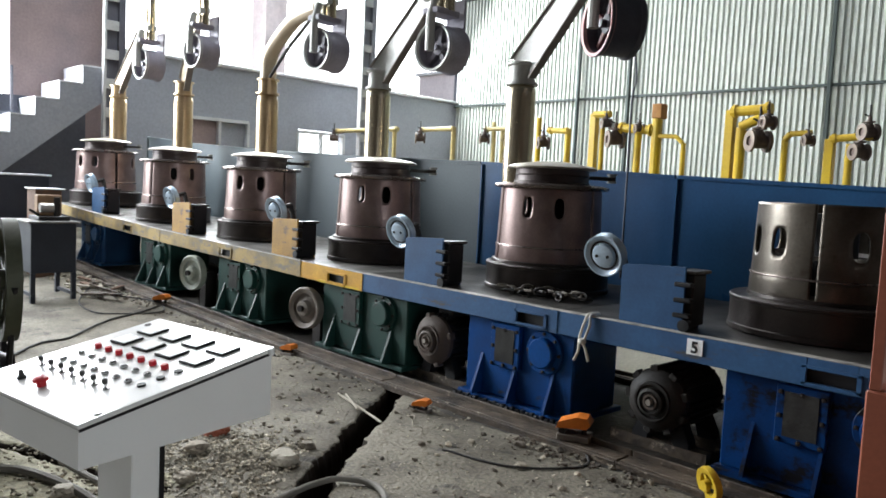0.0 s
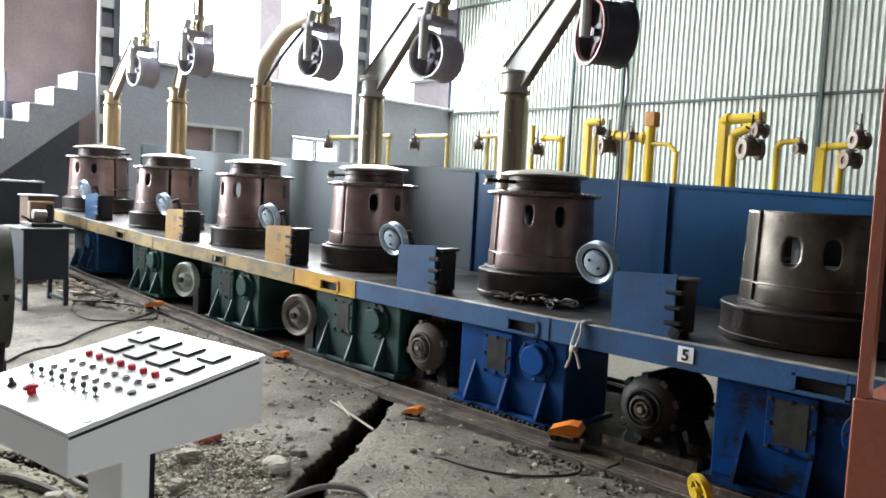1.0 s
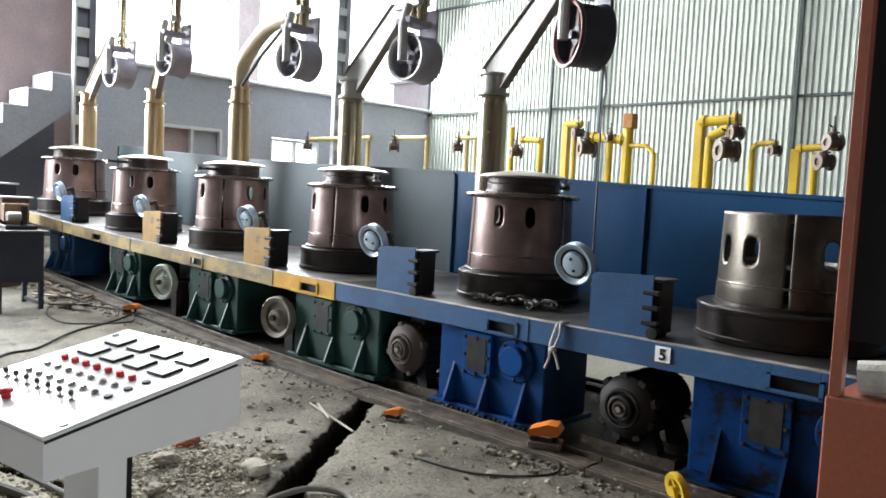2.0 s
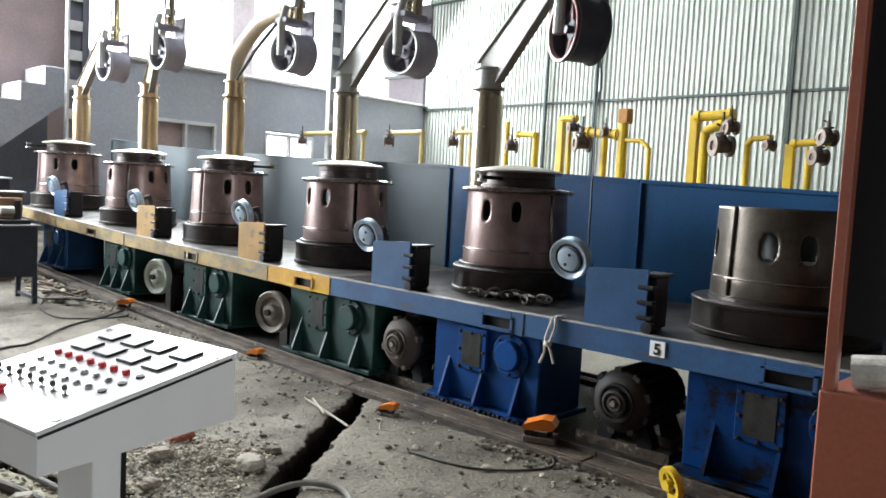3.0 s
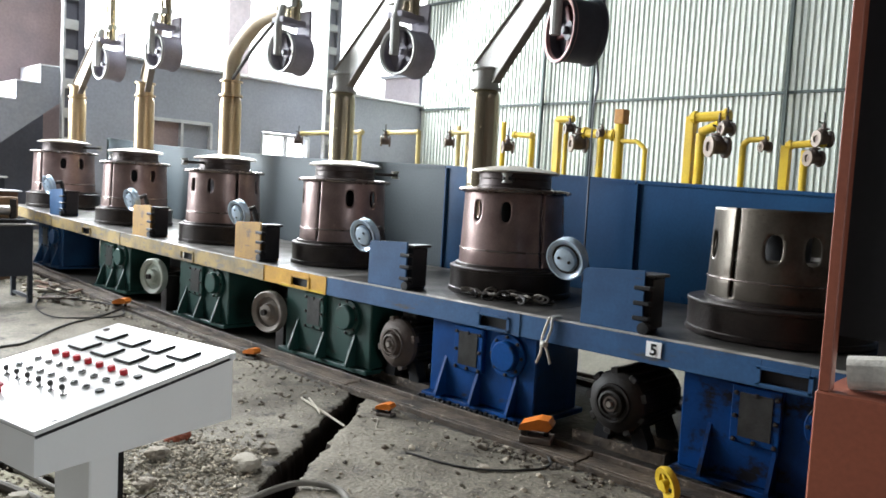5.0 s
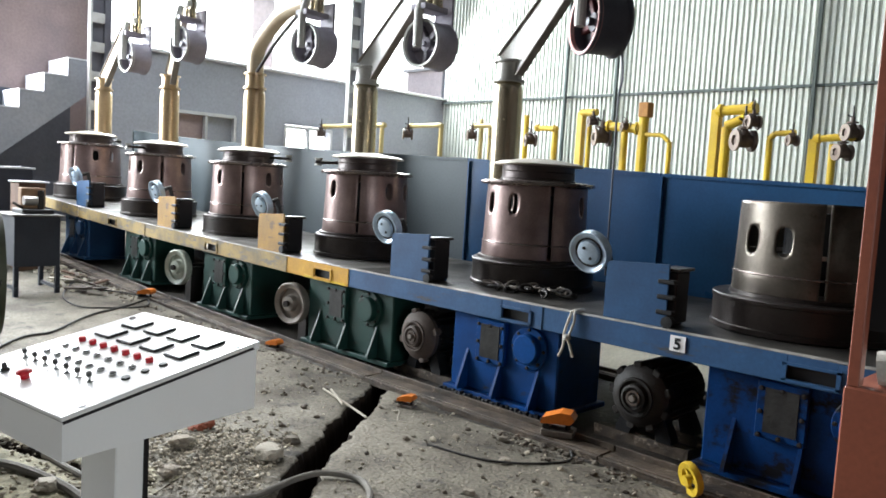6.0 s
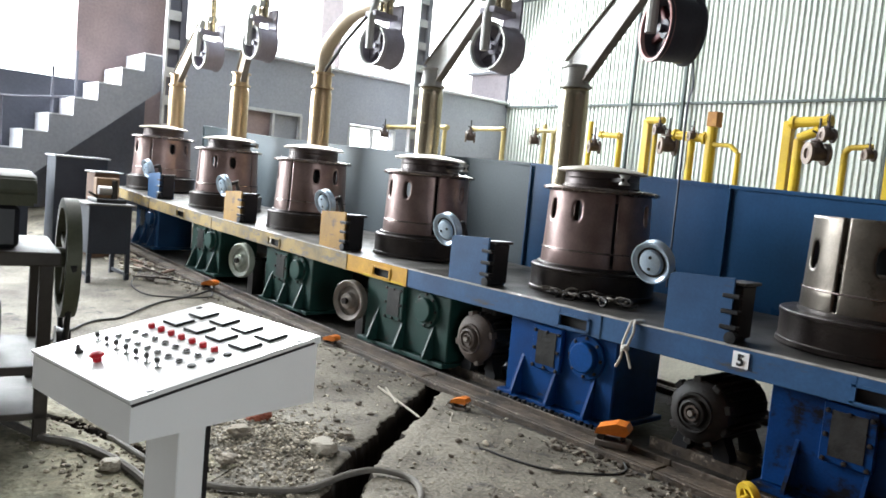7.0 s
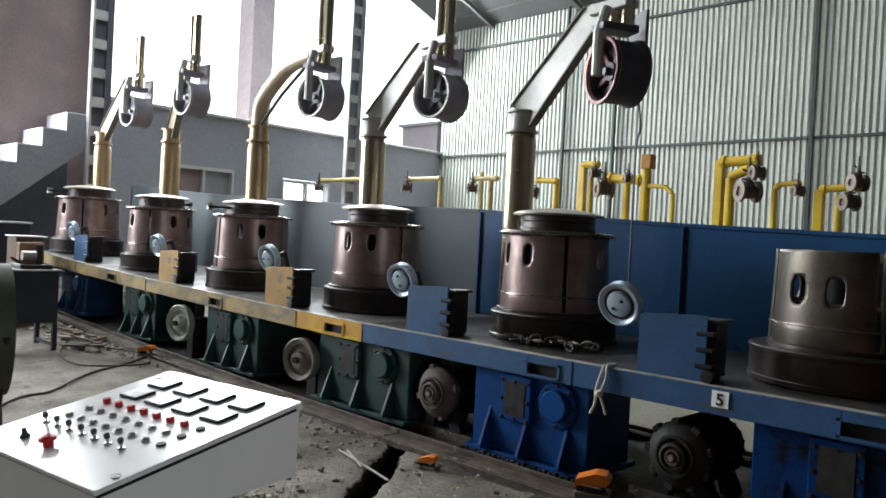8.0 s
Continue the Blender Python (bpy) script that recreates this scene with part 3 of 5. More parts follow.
def drum_shell(sectors, hole_angles, slit, r_low, r_high, z0, z1, hz, hh, hw):
    """A thin turned shell with lengthwise slits and rows of upright oval windows."""
    n, rows = 180, 30
    bm = B()
    zs = [z0 + (z1 - z0) * i / rows for i in range(rows + 1)]

    def radius(z):
        f = (z - z0) / (z1 - z0)
        r = r_low + (r_high - r_low) * f
        if f < 0.21:
            r += 0.003
        return r

    def oval(a, z):
        """The nearest window's centre and how far out of it the place lies (1: on its edge)."""
        best = (9.0, 0.0)
        for k in range(sectors):
            for h in hole_angles:
                c = math.tau * k / sectors + radians(h)
                da = (a - c + math.pi) % math.tau - math.pi
                q = (abs(da * r_low / hw) ** 2.6 + abs((z - hz) / hh) ** 2.6) ** (1 / 2.6)
                best = min(best, (q, c))
        return best

    def in_slit(a):
        da = (a * sectors / math.tau + 0.5) % 1 - 0.5
        return abs(da) * math.tau / sectors * r_low < slit / 2 + 0.002

    state = [[oval(math.tau * (k + 0.5) / n, (zs[i] + zs[i + 1]) / 2)[0] < 1 for k in range(n)] for i in range(rows)]
    grid = []
    for i, z in enumerate(zs):
        ring = []
        for k in range(n):
            a, zz = math.tau * k / n, z
            near = {state[p][q % n] for p in (i - 1, i) if 0 <= p < rows for q in (k - 1, k)}
            if len(near) == 2:
                q, c = oval(a, z)
                da = (a - c + math.pi) % math.tau - math.pi
                a, zz = c + da / q, hz + (z - hz) / q
            ring.append(bm.verts.new((radius(z) * math.cos(a), radius(z) * math.sin(a), zz)))
        grid.append(ring)
    for i in range(rows):
        for k in range(n):
            if not state[i][k] and not (i > 0 and in_slit(math.tau * (k + 0.5) / n)):
                j = (k + 1) % n
                bm.faces.new((grid[i][k], grid[i][j], grid[i + 1][j], grid[i + 1][k]))
    bmesh.ops.delete(bm, geom=[v for v in bm.verts if not v.link_faces], context="VERTS")
    return bm


# centre x, y of each drum; degrees a second; degrees of the first slit past the viewer's side at 0 s
DRUMS = ((-10.5, 3.9, 131.0, 20.0), (-8.45, 3.9, 168.0, 75.0), (-6.65, 3.95, 212.0, 40.0), (-4.92, 4.02, 266.8, 51.0), (-3.18, 4.05, 349.5, 72.0), (-1.42, 4.06, 138.2, 81.0))
# seconds and degrees by which a drum runs ahead of its even speed
DRIFT = {4: ((0, 1, 4.2, 5.5, 6, 7, 8), (-20, 0, 2, 22, 8, 20, 20)), 3: ((0, 1, 1.5, 3, 5.5, 6, 8), (0, 0, -15, 0, 25, 18, 8))}
TURNING, SPINNING = [], []


def make_drum(k):
    x, y, speed, phase = DRUMS[k]
    last = k == 5
    label = "bare steel open topped drawing drum with oval windows" if last else "brown steel drawing drum with rim, cap and oval windows"
    d = thing("drawing_drum", pose(x, y, BED_Z + rise(x)), label, "drum", "drawing drums")
    if k == 0:
        d.scale = (1.08, 1.08, 1.04)
    g = 0.045 if last else 0.0
    part("base", lathe(B(), ((0.0, 0.0), (0.4 + g, 0.0), (0.41 + g, 0.006), (0.41 + g, 0.03), (0.402 + g, 0.035), (0.402 + g, 0.15), (0.407 + g, 0.153), (0.407 + g, 0.168), (0.4 + g, 0.174), (0.372, 0.176), (0.369, 0.192), (0.362, 0.195), (0.0, 0.195)), 64), BASE_RING, d, "dark greasy brown base ring", True)
    if last:
        bm = drum_shell(4, (31, 60), 0.02, 0.36, 0.345, 0.185, 0.645, 0.455, 0.07, 0.042)
    else:
        bm = drum_shell(3, (43, 78), 0.016, 0.345, 0.328, 0.185, 0.665, 0.54, 0.065, 0.034)
    shell = part("shell", bm, DRUM_BARE if last else DRUM, d, "", True)
    sol = shell.modifiers.new("thick", "SOLIDIFY")
    sol.thickness, sol.offset = 0.014, -1
    TURNING.append((shell, x, y, speed, phase, DRIFT.get(k)))
    edge = 0.36 if last else 0.345
    part("band", lathe(B(), ((edge - 0.004, 0.283), (edge + 0.004, 0.284), (edge + 0.005, 0.288), (edge + 0.003, 0.293), (edge - 0.006, 0.294)), 64), RIM_BROWN, d, "thin raised band", True)
    part("core", lathe(B(), ((0.0, 0.185), (0.13, 0.185), (0.13, 0.6), (0.0, 0.6)), 24), BLACK, d, "dark inner core", True)
    if last:
        part("inner_band", lathe(B(), ((0.30, 0.38), (0.31, 0.38), (0.31, 0.4), (0.30, 0.4), (0.30, 0.38)), 40), RIM, d, "", True)
        return
    rim = part("rim", lathe(B(), ((0.3, 0.66), (0.345, 0.657), (0.372, 0.664), (0.377, 0.674), (0.372, 0.685), (0.31, 0.694), (0.22, 0.696)), 64), RIM_BROWN, d, "worn brown rim with bright edges", True)
    part("neck", lathe(B(), ((0.25, 0.694), (0.25, 0.704), (0.24, 0.708), (0.238, 0.745), (0.243, 0.75), (0.238, 0.755), (0.238, 0.79), (0.0, 0.79)), 48), NECK, d, "dark brown neck", True)
    part("cap", lathe(B(), ((0.0, 0.79), (0.284, 0.791), (0.293, 0.796), (0.293, 0.802), (0.26, 0.815), (0.12, 0.836), (0.05, 0.842), (0.0, 0.842)), 48), CAP, d, "pale cream worn conical cap", True)
    arm = part("guide_arm", box(B(), 0.2, 0.45, -0.025, 0.025, 0.735, 0.76, 0.004), IRON, d, "dark guide arm with a small roller")
    part("roller", lathe(B(), ((0.0, -0.03), (0.035, -0.03), (0.022, -0.01), (0.022, 0.01), (0.035, 0.03), (0.0, 0.03)), 16, Matrix.Translation((0.43, 0, 0.75))), SILVER, arm, "", True)
    TURNING.append((arm, x, y, speed * 0.55, phase + 40, None))


def make_gearbox(x0, x1, colour, words):
    z = rise((x0 + x1) / 2)
    w = x1 - x0
    g = thing("gearbox", pose(x0, 3.41, z + 0.07), words, "gearbox", "gearboxes")
    part("housing", box(B(), 0, w, 0.0, 0.42, 0.0, BED_Z - 0.2, 0.008), colour, g)
    part("foot_flange", box(B(), -0.02, w + 0.02, -0.05, 0.47, -0.03, 0.0, 0.004), colour, g)
    for f in (0.16, 0.5, 0.84):
        c = f * w
        bm = B()
        prism(bm, ((-0.085, 0.0), (-0.085, 0.02), (0.0, 0.24), (0.0, 0.0)), -c - 0.009, -c + 0.009, pose(0, 0, 0, 0, 0, 90))
        part("gusset", bm, colour, g)
    hx = 0.3 * w
    hatch = part("hatch", box(B(), hx - 0.02, hx + 0.2, -0.035, -0.001, 0.19, 0.45, 0.005), colour, g, "bolted inspection cover")
    part("sight_plate", box(B(), hx + 0.018, hx + 0.162, -0.04, -0.0355, 0.222, 0.42), HATCH, hatch)
    for px, pz in ((0, 0.205), (0, 0.31), (0, 0.415), (0.18, 0.205), (0.18, 0.31), (0.18, 0.415), (0.09, 0.205), (0.09, 0.415)):
        part("bolt", lathe(B(), ((0.011, 0), (0.011, 0.01), (0.0, 0.012)), 6, Matrix.Translation((hx + px, -0.035, pz)) @ Y_AXIS), IRON, hatch)
    cx = 0.76 * w
    cover = part("bearing_cover", lathe(B(), ((0.125, 0.0), (0.125, 0.018), (0.12, 0.022), (0.088, 0.022), (0.085, 0.055), (0.078, 0.062), (0.0, 0.062)), 36, Matrix.Translation((cx, -0.001, 0.33)) @ Y_AXIS), colour, g, "round bolted bearing cover", True)
    for k in range(8):
        a = k * math.tau / 8
        part("bolt", lathe(B(), ((0.01, 0), (0.01, 0.012), (0.0, 0.014)), 6, Matrix.Translation((cx + 0.108 * math.cos(a), -0.02, 0.33 + 0.108 * math.sin(a))) @ Y_AXIS), IRON, cover)


def make_motor(x, y, zc, r, pale):
    """Electric motor lying with its shaft towards the aisle."""
    mt = thing("electric_motor", pose(x, y, rise(x)), "dusty " + ("brown" if pale else "dark") + " foot mounted electric motor under the bed", "motor", "motors")
    m = Matrix.Translation((0, 0, zc)) @ Y_AXIS
    metal = BROWN_IRON if pale else MOTOR_IRON
    part("frame", lathe(B(), ((0.0, -0.44), (r * 0.86, -0.44), (r * 0.88, -0.06), (r * 0.86, -0.03), (0.0, -0.03)), 32, m), MOTOR_IRON, mt, "", True)
    part("end_shield", lathe(B(), ((r * 0.93, -0.05), (r * 0.95, -0.02), (r * 0.8, 0.01), (r * 0.6, 0.022), (r * 0.58, 0.034), (r * 0.52, 0.034), (r * 0.5, 0.018), (r * 0.42, 0.018), (r * 0.4, 0.05), (r * 0.33, 0.054), (r * 0.3, 0.04), (r * 0.2, 0.04), (0.0, 0.04)), 36, m), metal, mt, "", True)
    part("bearing_ring", lathe(B(), ((r * 0.17, 0.041), (r * 0.23, 0.041), (r * 0.23, 0.05), (r * 0.17, 0.05), (r * 0.17, 0.041)), 24, m), BROWN_IRON, mt, "", True)
    part("shaft", lathe(B(), ((r * 0.09, 0.03), (r * 0.09, 0.065), (0.0, 0.065)), 16, m), SILVER_DULL, mt, "", True)
    bm = B()
    for k in range(22):
        a = k * math.tau / 22
        box(bm, r * 0.84, r * 1.0, -0.006, 0.006, -0.4, -0.07, 0, m @ pose(0, 0, 0, 0, 0, math.degrees(a)))
    tagged(part("cooling_jacket", bm, MOTOR_IRON, mt), kind="stuff")
    for k in range(4 if pale else 9):
        a = k * math.tau / (4 if pale else 9) + 0.3
        part("lug", box(B(), r * 0.86, r * 1.05, -0.022, 0.022, -0.055, -0.005, 0.005, m @ pose(0, 0, 0, 0, 0, math.degrees(a))), metal, mt)
    if pale:
        part("terminal_box", box(B(), -0.07, 0.07, 0.12, 0.3, zc + r * 0.8, zc + r * 0.8 + 0.1, 0.008), MOTOR_IRON, mt)
    for s in (-1, 1):
        for y0 in (0.075, 0.33):
            part("foot", prism(B(), ((s * r * 0.95, 0.06), (s * r * 0.95, 0.085), (s * r * 0.62, zc - r * 0.5), (s * r * 0.3, zc - r * 0.7), (s * r * 0.45, 0.06)), y0, y0 + 0.075), BLACK, mt)
    part("slide_rail", box(B(), -r * 1.75, r * 1.5, 0.08, 0.14, 0.0, 0.06), RUST_RAIL, mt)
    part("slide_rail", box(B(), -r * 1.75, r * 1.5, 0.34, 0.40, 0.0, 0.06), RUST_RAIL, mt)


def make_brake_disc(x, y, zc, r, paint, tone):
    d = thing("coupling_wheel", pose(x, y, rise(x)), tone + " dished coupling wheel beside a gearbox", "wheel", "coupling wheels")
    m = Matrix.Translation((0, 0, zc)) @ pose(0, 0, 0, 0, 0, 12) @ Y_AXIS
    part("rim", lathe(B(), ((r * 0.72, 0.0), (r, 0.0), (r, 0.05), (r * 0.94, 0.06), (r * 0.78, 0.045), (r * 0.72, 0.045), (r * 0.72, 0.0)), 32, m), paint, d, "", True)
    part("web", lathe(B(), ((r * 0.75, 0.015), (r * 0.4, 0.03), (r * 0.36, 0.07), (0.0, 0.075), (0.0, 0.01), (r * 0.75, 0.008)), 32, m), paint, d, "", True)
    part("shaft", lathe(B(), ((r * 0.15, -0.3), (r * 0.15, 0.1), (0.0, 0.1)), 16, m), IRON, d, "", True)
    part("stand", box(B(), -0.05, 0.05, 0.08, 0.2, 0.0, zc), IRON, d)


def make_die_box(x0, colour, words):
    """An open-topped box with a tall front plate and a black die holder at its outlet."""
    w, h, dp = 0.345, 0.3, 0.17
    d = thing("die_box", pose(x0, BED_Y0 + 0.05, BED_Z + rise(x0 + 0.2), 0, 0, 2), words, "die box", "die boxes")
    part("front_plate", prism(B(), ((0.0, 0.0), (w, 0.0), (w, h + 0.012), (0.02, h - 0.004), (0.0, h - 0.02)), 0.0, 0.012), colour, d)
    part("back_plate", box(B(), 0.02, w, dp, dp + 0.012, 0.0, h - 0.09), colour, d)
    # Floor coloured black for the shade inside the open box.
    part("floor_plate", box(B(), 0.0, w, 0.012, dp, 0.0, 0.02), BLACK, d, "floor plate, black for the shade inside the box")
    part("end_plate", box(B(), 0.0, 0.012, 0.012, dp, 0.02, h - 0.06), colour, d)
    part("die_block", box(B(), w - 0.03, w + 0.03, 0.03, dp, 0.02, h - 0.025, 0.006), BLACK, d, "black die holder block")
    part("cap_strip", box(B(), w - 0.06, w + 0.05, 0.014, dp + 0.01, h - 0.022, h - 0.006, 0.003), IRON, d, "dark cap strip")
    for z in (0.065, 0.14, 0.215):
        part("clamp", box(B(), w - 0.05, w + 0.04, -0.014, 0.03, z, z + 0.022, 0.005), BLACK, d, "black clamp lug")
    part("clamp_bolt", lathe(B(), ((0.03, -0.02), (0.03, 0.02), (0.0, 0.022)), 12, Matrix.Translation((w + 0.02, -0.01, 0.032)) @ Y_AXIS), BLACK, d)


def make_guide_disc(x, y, z, r, turn, speed):
    d = thing("guide_pulley", pose(x, y, z), "bright turned aluminium wire guide pulley by a drum", "pulley", "wire guide pulleys")
    m = pose(0, 0, 0, 0, 0, turn) @ pose(0, 0, 0, 16) @ Y_AXIS
    wheel = part("wheel", lathe(B(), ((0.0, -0.02), (r * 0.9, -0.02), (r, -0.03), (r, -0.018), (r * 0.9, 0.0), (r, 0.018), (r, 0.03), (r * 0.93, 0.03), (r * 0.8, 0.016), (r * 0.6, 0.012), (r * 0.55, 0.03), (r * 0.45, 0.034), (0.0, 0.034)), 40), DISC, d, "", True)
    part("ring_groove", lathe(B(), ((r * 0.63, 0.016), (r * 0.72, 0.0185), (r * 0.72, 0.014), (r * 0.63, 0.011), (r * 0.63, 0.016)), 40), IRON, wheel, "", True)
    for s in (-1, 1):
        part("bolt", lathe(B(), ((0.009, 0.03), (0.009, 0.039), (0.0, 0.04)), 8, Matrix.Translation((s * 0.033, 0, 0))), IRON, wheel)
    SPINNING.append((wheel, m, speed))
    part("axle", lathe(B(), ((0.02, -0.16), (0.02, -0.02), (0.0, -0.02)), 12, m), IRON, d)
    part("bracket", tube(B(), (m @ Vector((0, 0, -0.15)), (0.06, 0.16, -0.15), (0.08, 0.18, BED_Z + rise(x) - z)), 0.022), IRON, d)


def make_mast(x, y, top, drum, pulley, pipe, spin, goose=False):
    """A post with a raking arm and an overhead wire wheel in a fork."""
    zb = BED_Z + rise(drum)
    m = thing("wire_mast", pose(x, y, zb), "tall " + ("brassy steel" if pipe is STEEL_PIPE else "golden") + " mast with raking arm and overhead wire wheel", "mast", "wire masts")
    h = top - zb
    part("post", lathe(B(), ((0.0, 0.0), (0.115, 0.0), (0.115, h - 0.11), (0.111, h - 0.07), (0.1, h - 0.03), (0.085, h - 0.01), (0.0, h - 0.01)), 36), pipe, m, "", True)
    part("base_flange", lathe(B(), ((0.0, 0.0), (0.17, 0.0), (0.17, 0.03), (0.12, 0.03)), 28), IRON, m, "", True)
    part("collar", lathe(B(), ((0.08, h - 0.02), (0.125, h - 0.02), (0.125, h), (0.1, h + 0.004), (0.098, h + 0.13), (0.122, h + 0.133), (0.122, h + 0.15), (0.0, h + 0.152)), 28), SILVER if pipe is STEEL_PIPE else pipe, m, "", True)
    px, py, pz = pulley[0] - x, pulley[1] - y, pulley[2] - zb
    way = Vector((px, py, 0)).normalized()
    reach = math.hypot(px, py)
    side = pose(0, 0, 0, 0, 0, math.degrees(math.atan2(way.y, way.x)))
    arm_x, arm_z = reach * 0.8, pz + 0.44
    if goose:
        way_x = reach * 0.86
        part("arm", tube(B(), curve_points(((0, 0, h + 0.05), (0.0, 0, h + 0.2), (0.05, 0, h + 0.42), (way_x * 0.35, 0, arm_z - 0.13), (way_x * 0.62, 0, arm_z - 0.03), (way_x, 0, arm_z)), 6), 0.092, 20, 0.07), ARM_BEIGE, m, "pale swept gooseneck arm", True).matrix_basis = side
        part("strut", tube(B(), ((0.1, -0.03, h + 0.16), (way_x * 0.5, -0.03, h + 0.16 + (arm_z - h - 0.2) * 0.5), (way_x, -0.03, arm_z - 0.06)), 0.018), IRON, m, "thin dark strut").matrix_basis = side
    else:
        paint = SILVER if pipe is STEEL_PIPE else ARM_BEIGE
        low_a, low_b, up_a, up_b = (-0.12, h + 0.2), (0.11, h + 0.03), (arm_x - 0.13, arm_z + 0.06), (arm_x + 0.02, arm_z - 0.06)
        part("arm", prism(B(), (low_a, low_b, up_b, (arm_x + 0.02, arm_z + 0.06), up_a), -0.016, 0.016, side), paint, m, "pale raking plate arm")
        for p, q, e in ((low_a, up_a, -0.012), (low_b, up_b, 0.012)):
            part("arm_flange", prism(B(), ((p[0], p[1]), (p[0] + e * 1.5, p[1]), (q[0] + e * 1.5, q[1]), (q[0], q[1])), -0.036, 0.036, side), SILVER_DULL, m, "dull arm flange")
    # overhead bar and fork, wheel axis turned out of the line
    part("hanger", box(B(), arm_x - 0.05, reach + 0.1, -0.06, 0.06, arm_z - 0.02, arm_z + 0.05, 0.006, side), SILVER, m)
    yaw = -28 if x > -4.5 else 3
    wm = Matrix.Translation((px, py, pz)) @ pose(0, 0, 0, 0, 0, yaw) @ Y_AXIS
    near = x > -4.5
    r = 0.226 if near else 0.2
    # Far wheels get the colour paled by glare.
    shade, tone = (WHEEL_BLUE, "dark") if near else (WHEEL_GLARE, "glare paled lavender grey")
    wheel = part("wheel", lathe(B(), ((0.0, -0.1), (r * 0.86, -0.1), (r * 0.88, -0.12), (r, -0.125), (r, -0.11), (r * 0.93, -0.09), (r * 0.93, 0.09), (r, 0.11), (r, 0.125), (r * 0.88, 0.12), (r * 0.85, 0.02), (r * 0.3, 0.0), (r * 0.28, 0.06), (r * 0.12, 0.065), (r * 0.12, 0.1), (0.0, 0.1)), 40), shade, m, tone + " wide overhead wire wheel", True)
    for k in range(5):
        part("spoke", box(B(), r * 0.15, r * 0.86, -0.022, 0.022, 0.0, 0.05, 0.006, pose(0, 0, 0, 0, 0, 72 * k + 10)), MAROON if near else WHEEL_GLARE, wheel)
    part("rim_ring", lathe(B(), ((r * 0.86, 0.1), (r * 0.985, 0.1), (r * 0.985, 0.132), (r * 0.89, 0.128), (r * 0.86, 0.1)), 40), RIM_RED if near else SILVER, wheel, "maroon wheel rim" if near else "glare paled wheel rim", True)
    SPINNING.append((wheel, wm, spin))
    fork = wm.to_3x3() @ Vector((0, 0, 1))
    a = Vector((px, py, pz)) + fork * 0.155
    part("fork_arm", tube(B(), (a + Vector((0, 0, -0.04)), a + Vector((0, 0, 0.25)), a + Vector((0, 0, 0.42)) - fork * 0.05), 0.038, 10), SILVER, m, "pale fork arm")
    b = Vector((px, py, pz)) - fork * 0.15
    part("fork_arm", box(B(), -0.1, 0.1, -0.012, 0.012, -0.06, 0.42, 0.004, Matrix.Translation(b) @ pose(0, 0, 0, 0, 0, yaw)), shade, m, "fork plate")
    c = Vector((px, py, pz))
    part("fork_bridge", box(B(), -0.085, 0.085, -0.17, 0.1, 0.26, 0.31, 0.006, Matrix.Translation(c) @ pose(0, 0, 0, 0, 0, yaw)), shade, m, "fork bridge")
    for s in (-0.04, 0.06):
        part("riser_pipe", tube(B(), (c + Vector((s, 0, 0.3)), c + Vector((s, 0, 0.95))), 0.045, 10), STEEL_PIPE, m)


def make_guards():
    cuts = (-11.3, -9.9, -8.1, -6.25, -4.52, -2.7, -0.55)
    tops = (1.83, 1.73, 1.64, 1.57, 1.53, 1.455, 1.39)
    y = 4.8
    for k in range(6):
        a, b = cuts[k], cuts[k + 1]
        blue = k > 3
        g = thing("drum_guard", pose(0, 0, 0), ("blue" if blue else "grey green") + " sheet steel guard screen behind a drum", "guard screen", "guard screens")
        zb = BED_Z + min(rise(a), rise(b)) - 0.12
        part("sheet", prism(B(), ((a + 0.006, zb), (b - 0.006, zb), (b - 0.006, tops[k + 1]), (a + 0.006, tops[k])), y, y + 0.012), BLUE_GUARD if blue else PANEL_GREY, g)
        part("top_fold", prism(B(), ((a + 0.006, tops[k] - 0.02), (b - 0.006, tops[k + 1] - 0.02), (b - 0.006, tops[k + 1] + 0.004), (a + 0.006, tops[k] + 0.004)), y - 0.016, y), BLUE_GUARD if blue else PANEL_GREY, g)
        part("edge_fold", box(B(), a + 0.006, a + 0.02, y - 0.02, y, zb, tops[k] - 0.022), BLUE_GUARD if blue else PANEL_GREY, g)


def make_floor_rails():
    for y0, y1, x0, x1, h in ((3.13, 3.3, -10.9, -0.2, 0.05), (4.6, 4.7, -11.5, -0.2, 0.06)):
        n = 6
        for k in range(n):
            a, b = x0 + (x1 - x0) * k / n, x0 + (x1 - x0) * (k + 1) / n
            za, zb = rise(a), rise(b)
            ch = thing("floor_channel", pose(a, 0, za - 0.01, 0, math.degrees(math.atan2(za - zb, b - a)), 0), "rusty steel channel bedded along the machine", "steel channel", "floor channels")
            w = math.hypot(b - a, zb - za) - 0.006
            part("web", box(B(), 0, w, y0, y1, 0.0, h * 0.55), RUST_RAIL, ch)
            part("flange", box(B(), 0, w, y0, y0 + 0.02, h * 0.55, h * 0.75, 0.003), RUST_RAIL, ch)
            part("cover_plate", box(B(), 0.004, w - 0.004, y0 + 0.035, y1 - 0.03, h * 0.56, h * 0.78, 0.003), RUST_RAIL, ch, "worn rusty cover plate")
            part("flange", box(B(), 0, w, y1 - 0.015, y1, h * 0.55, h + 0.012, 0.003), RUST_RAIL, ch)


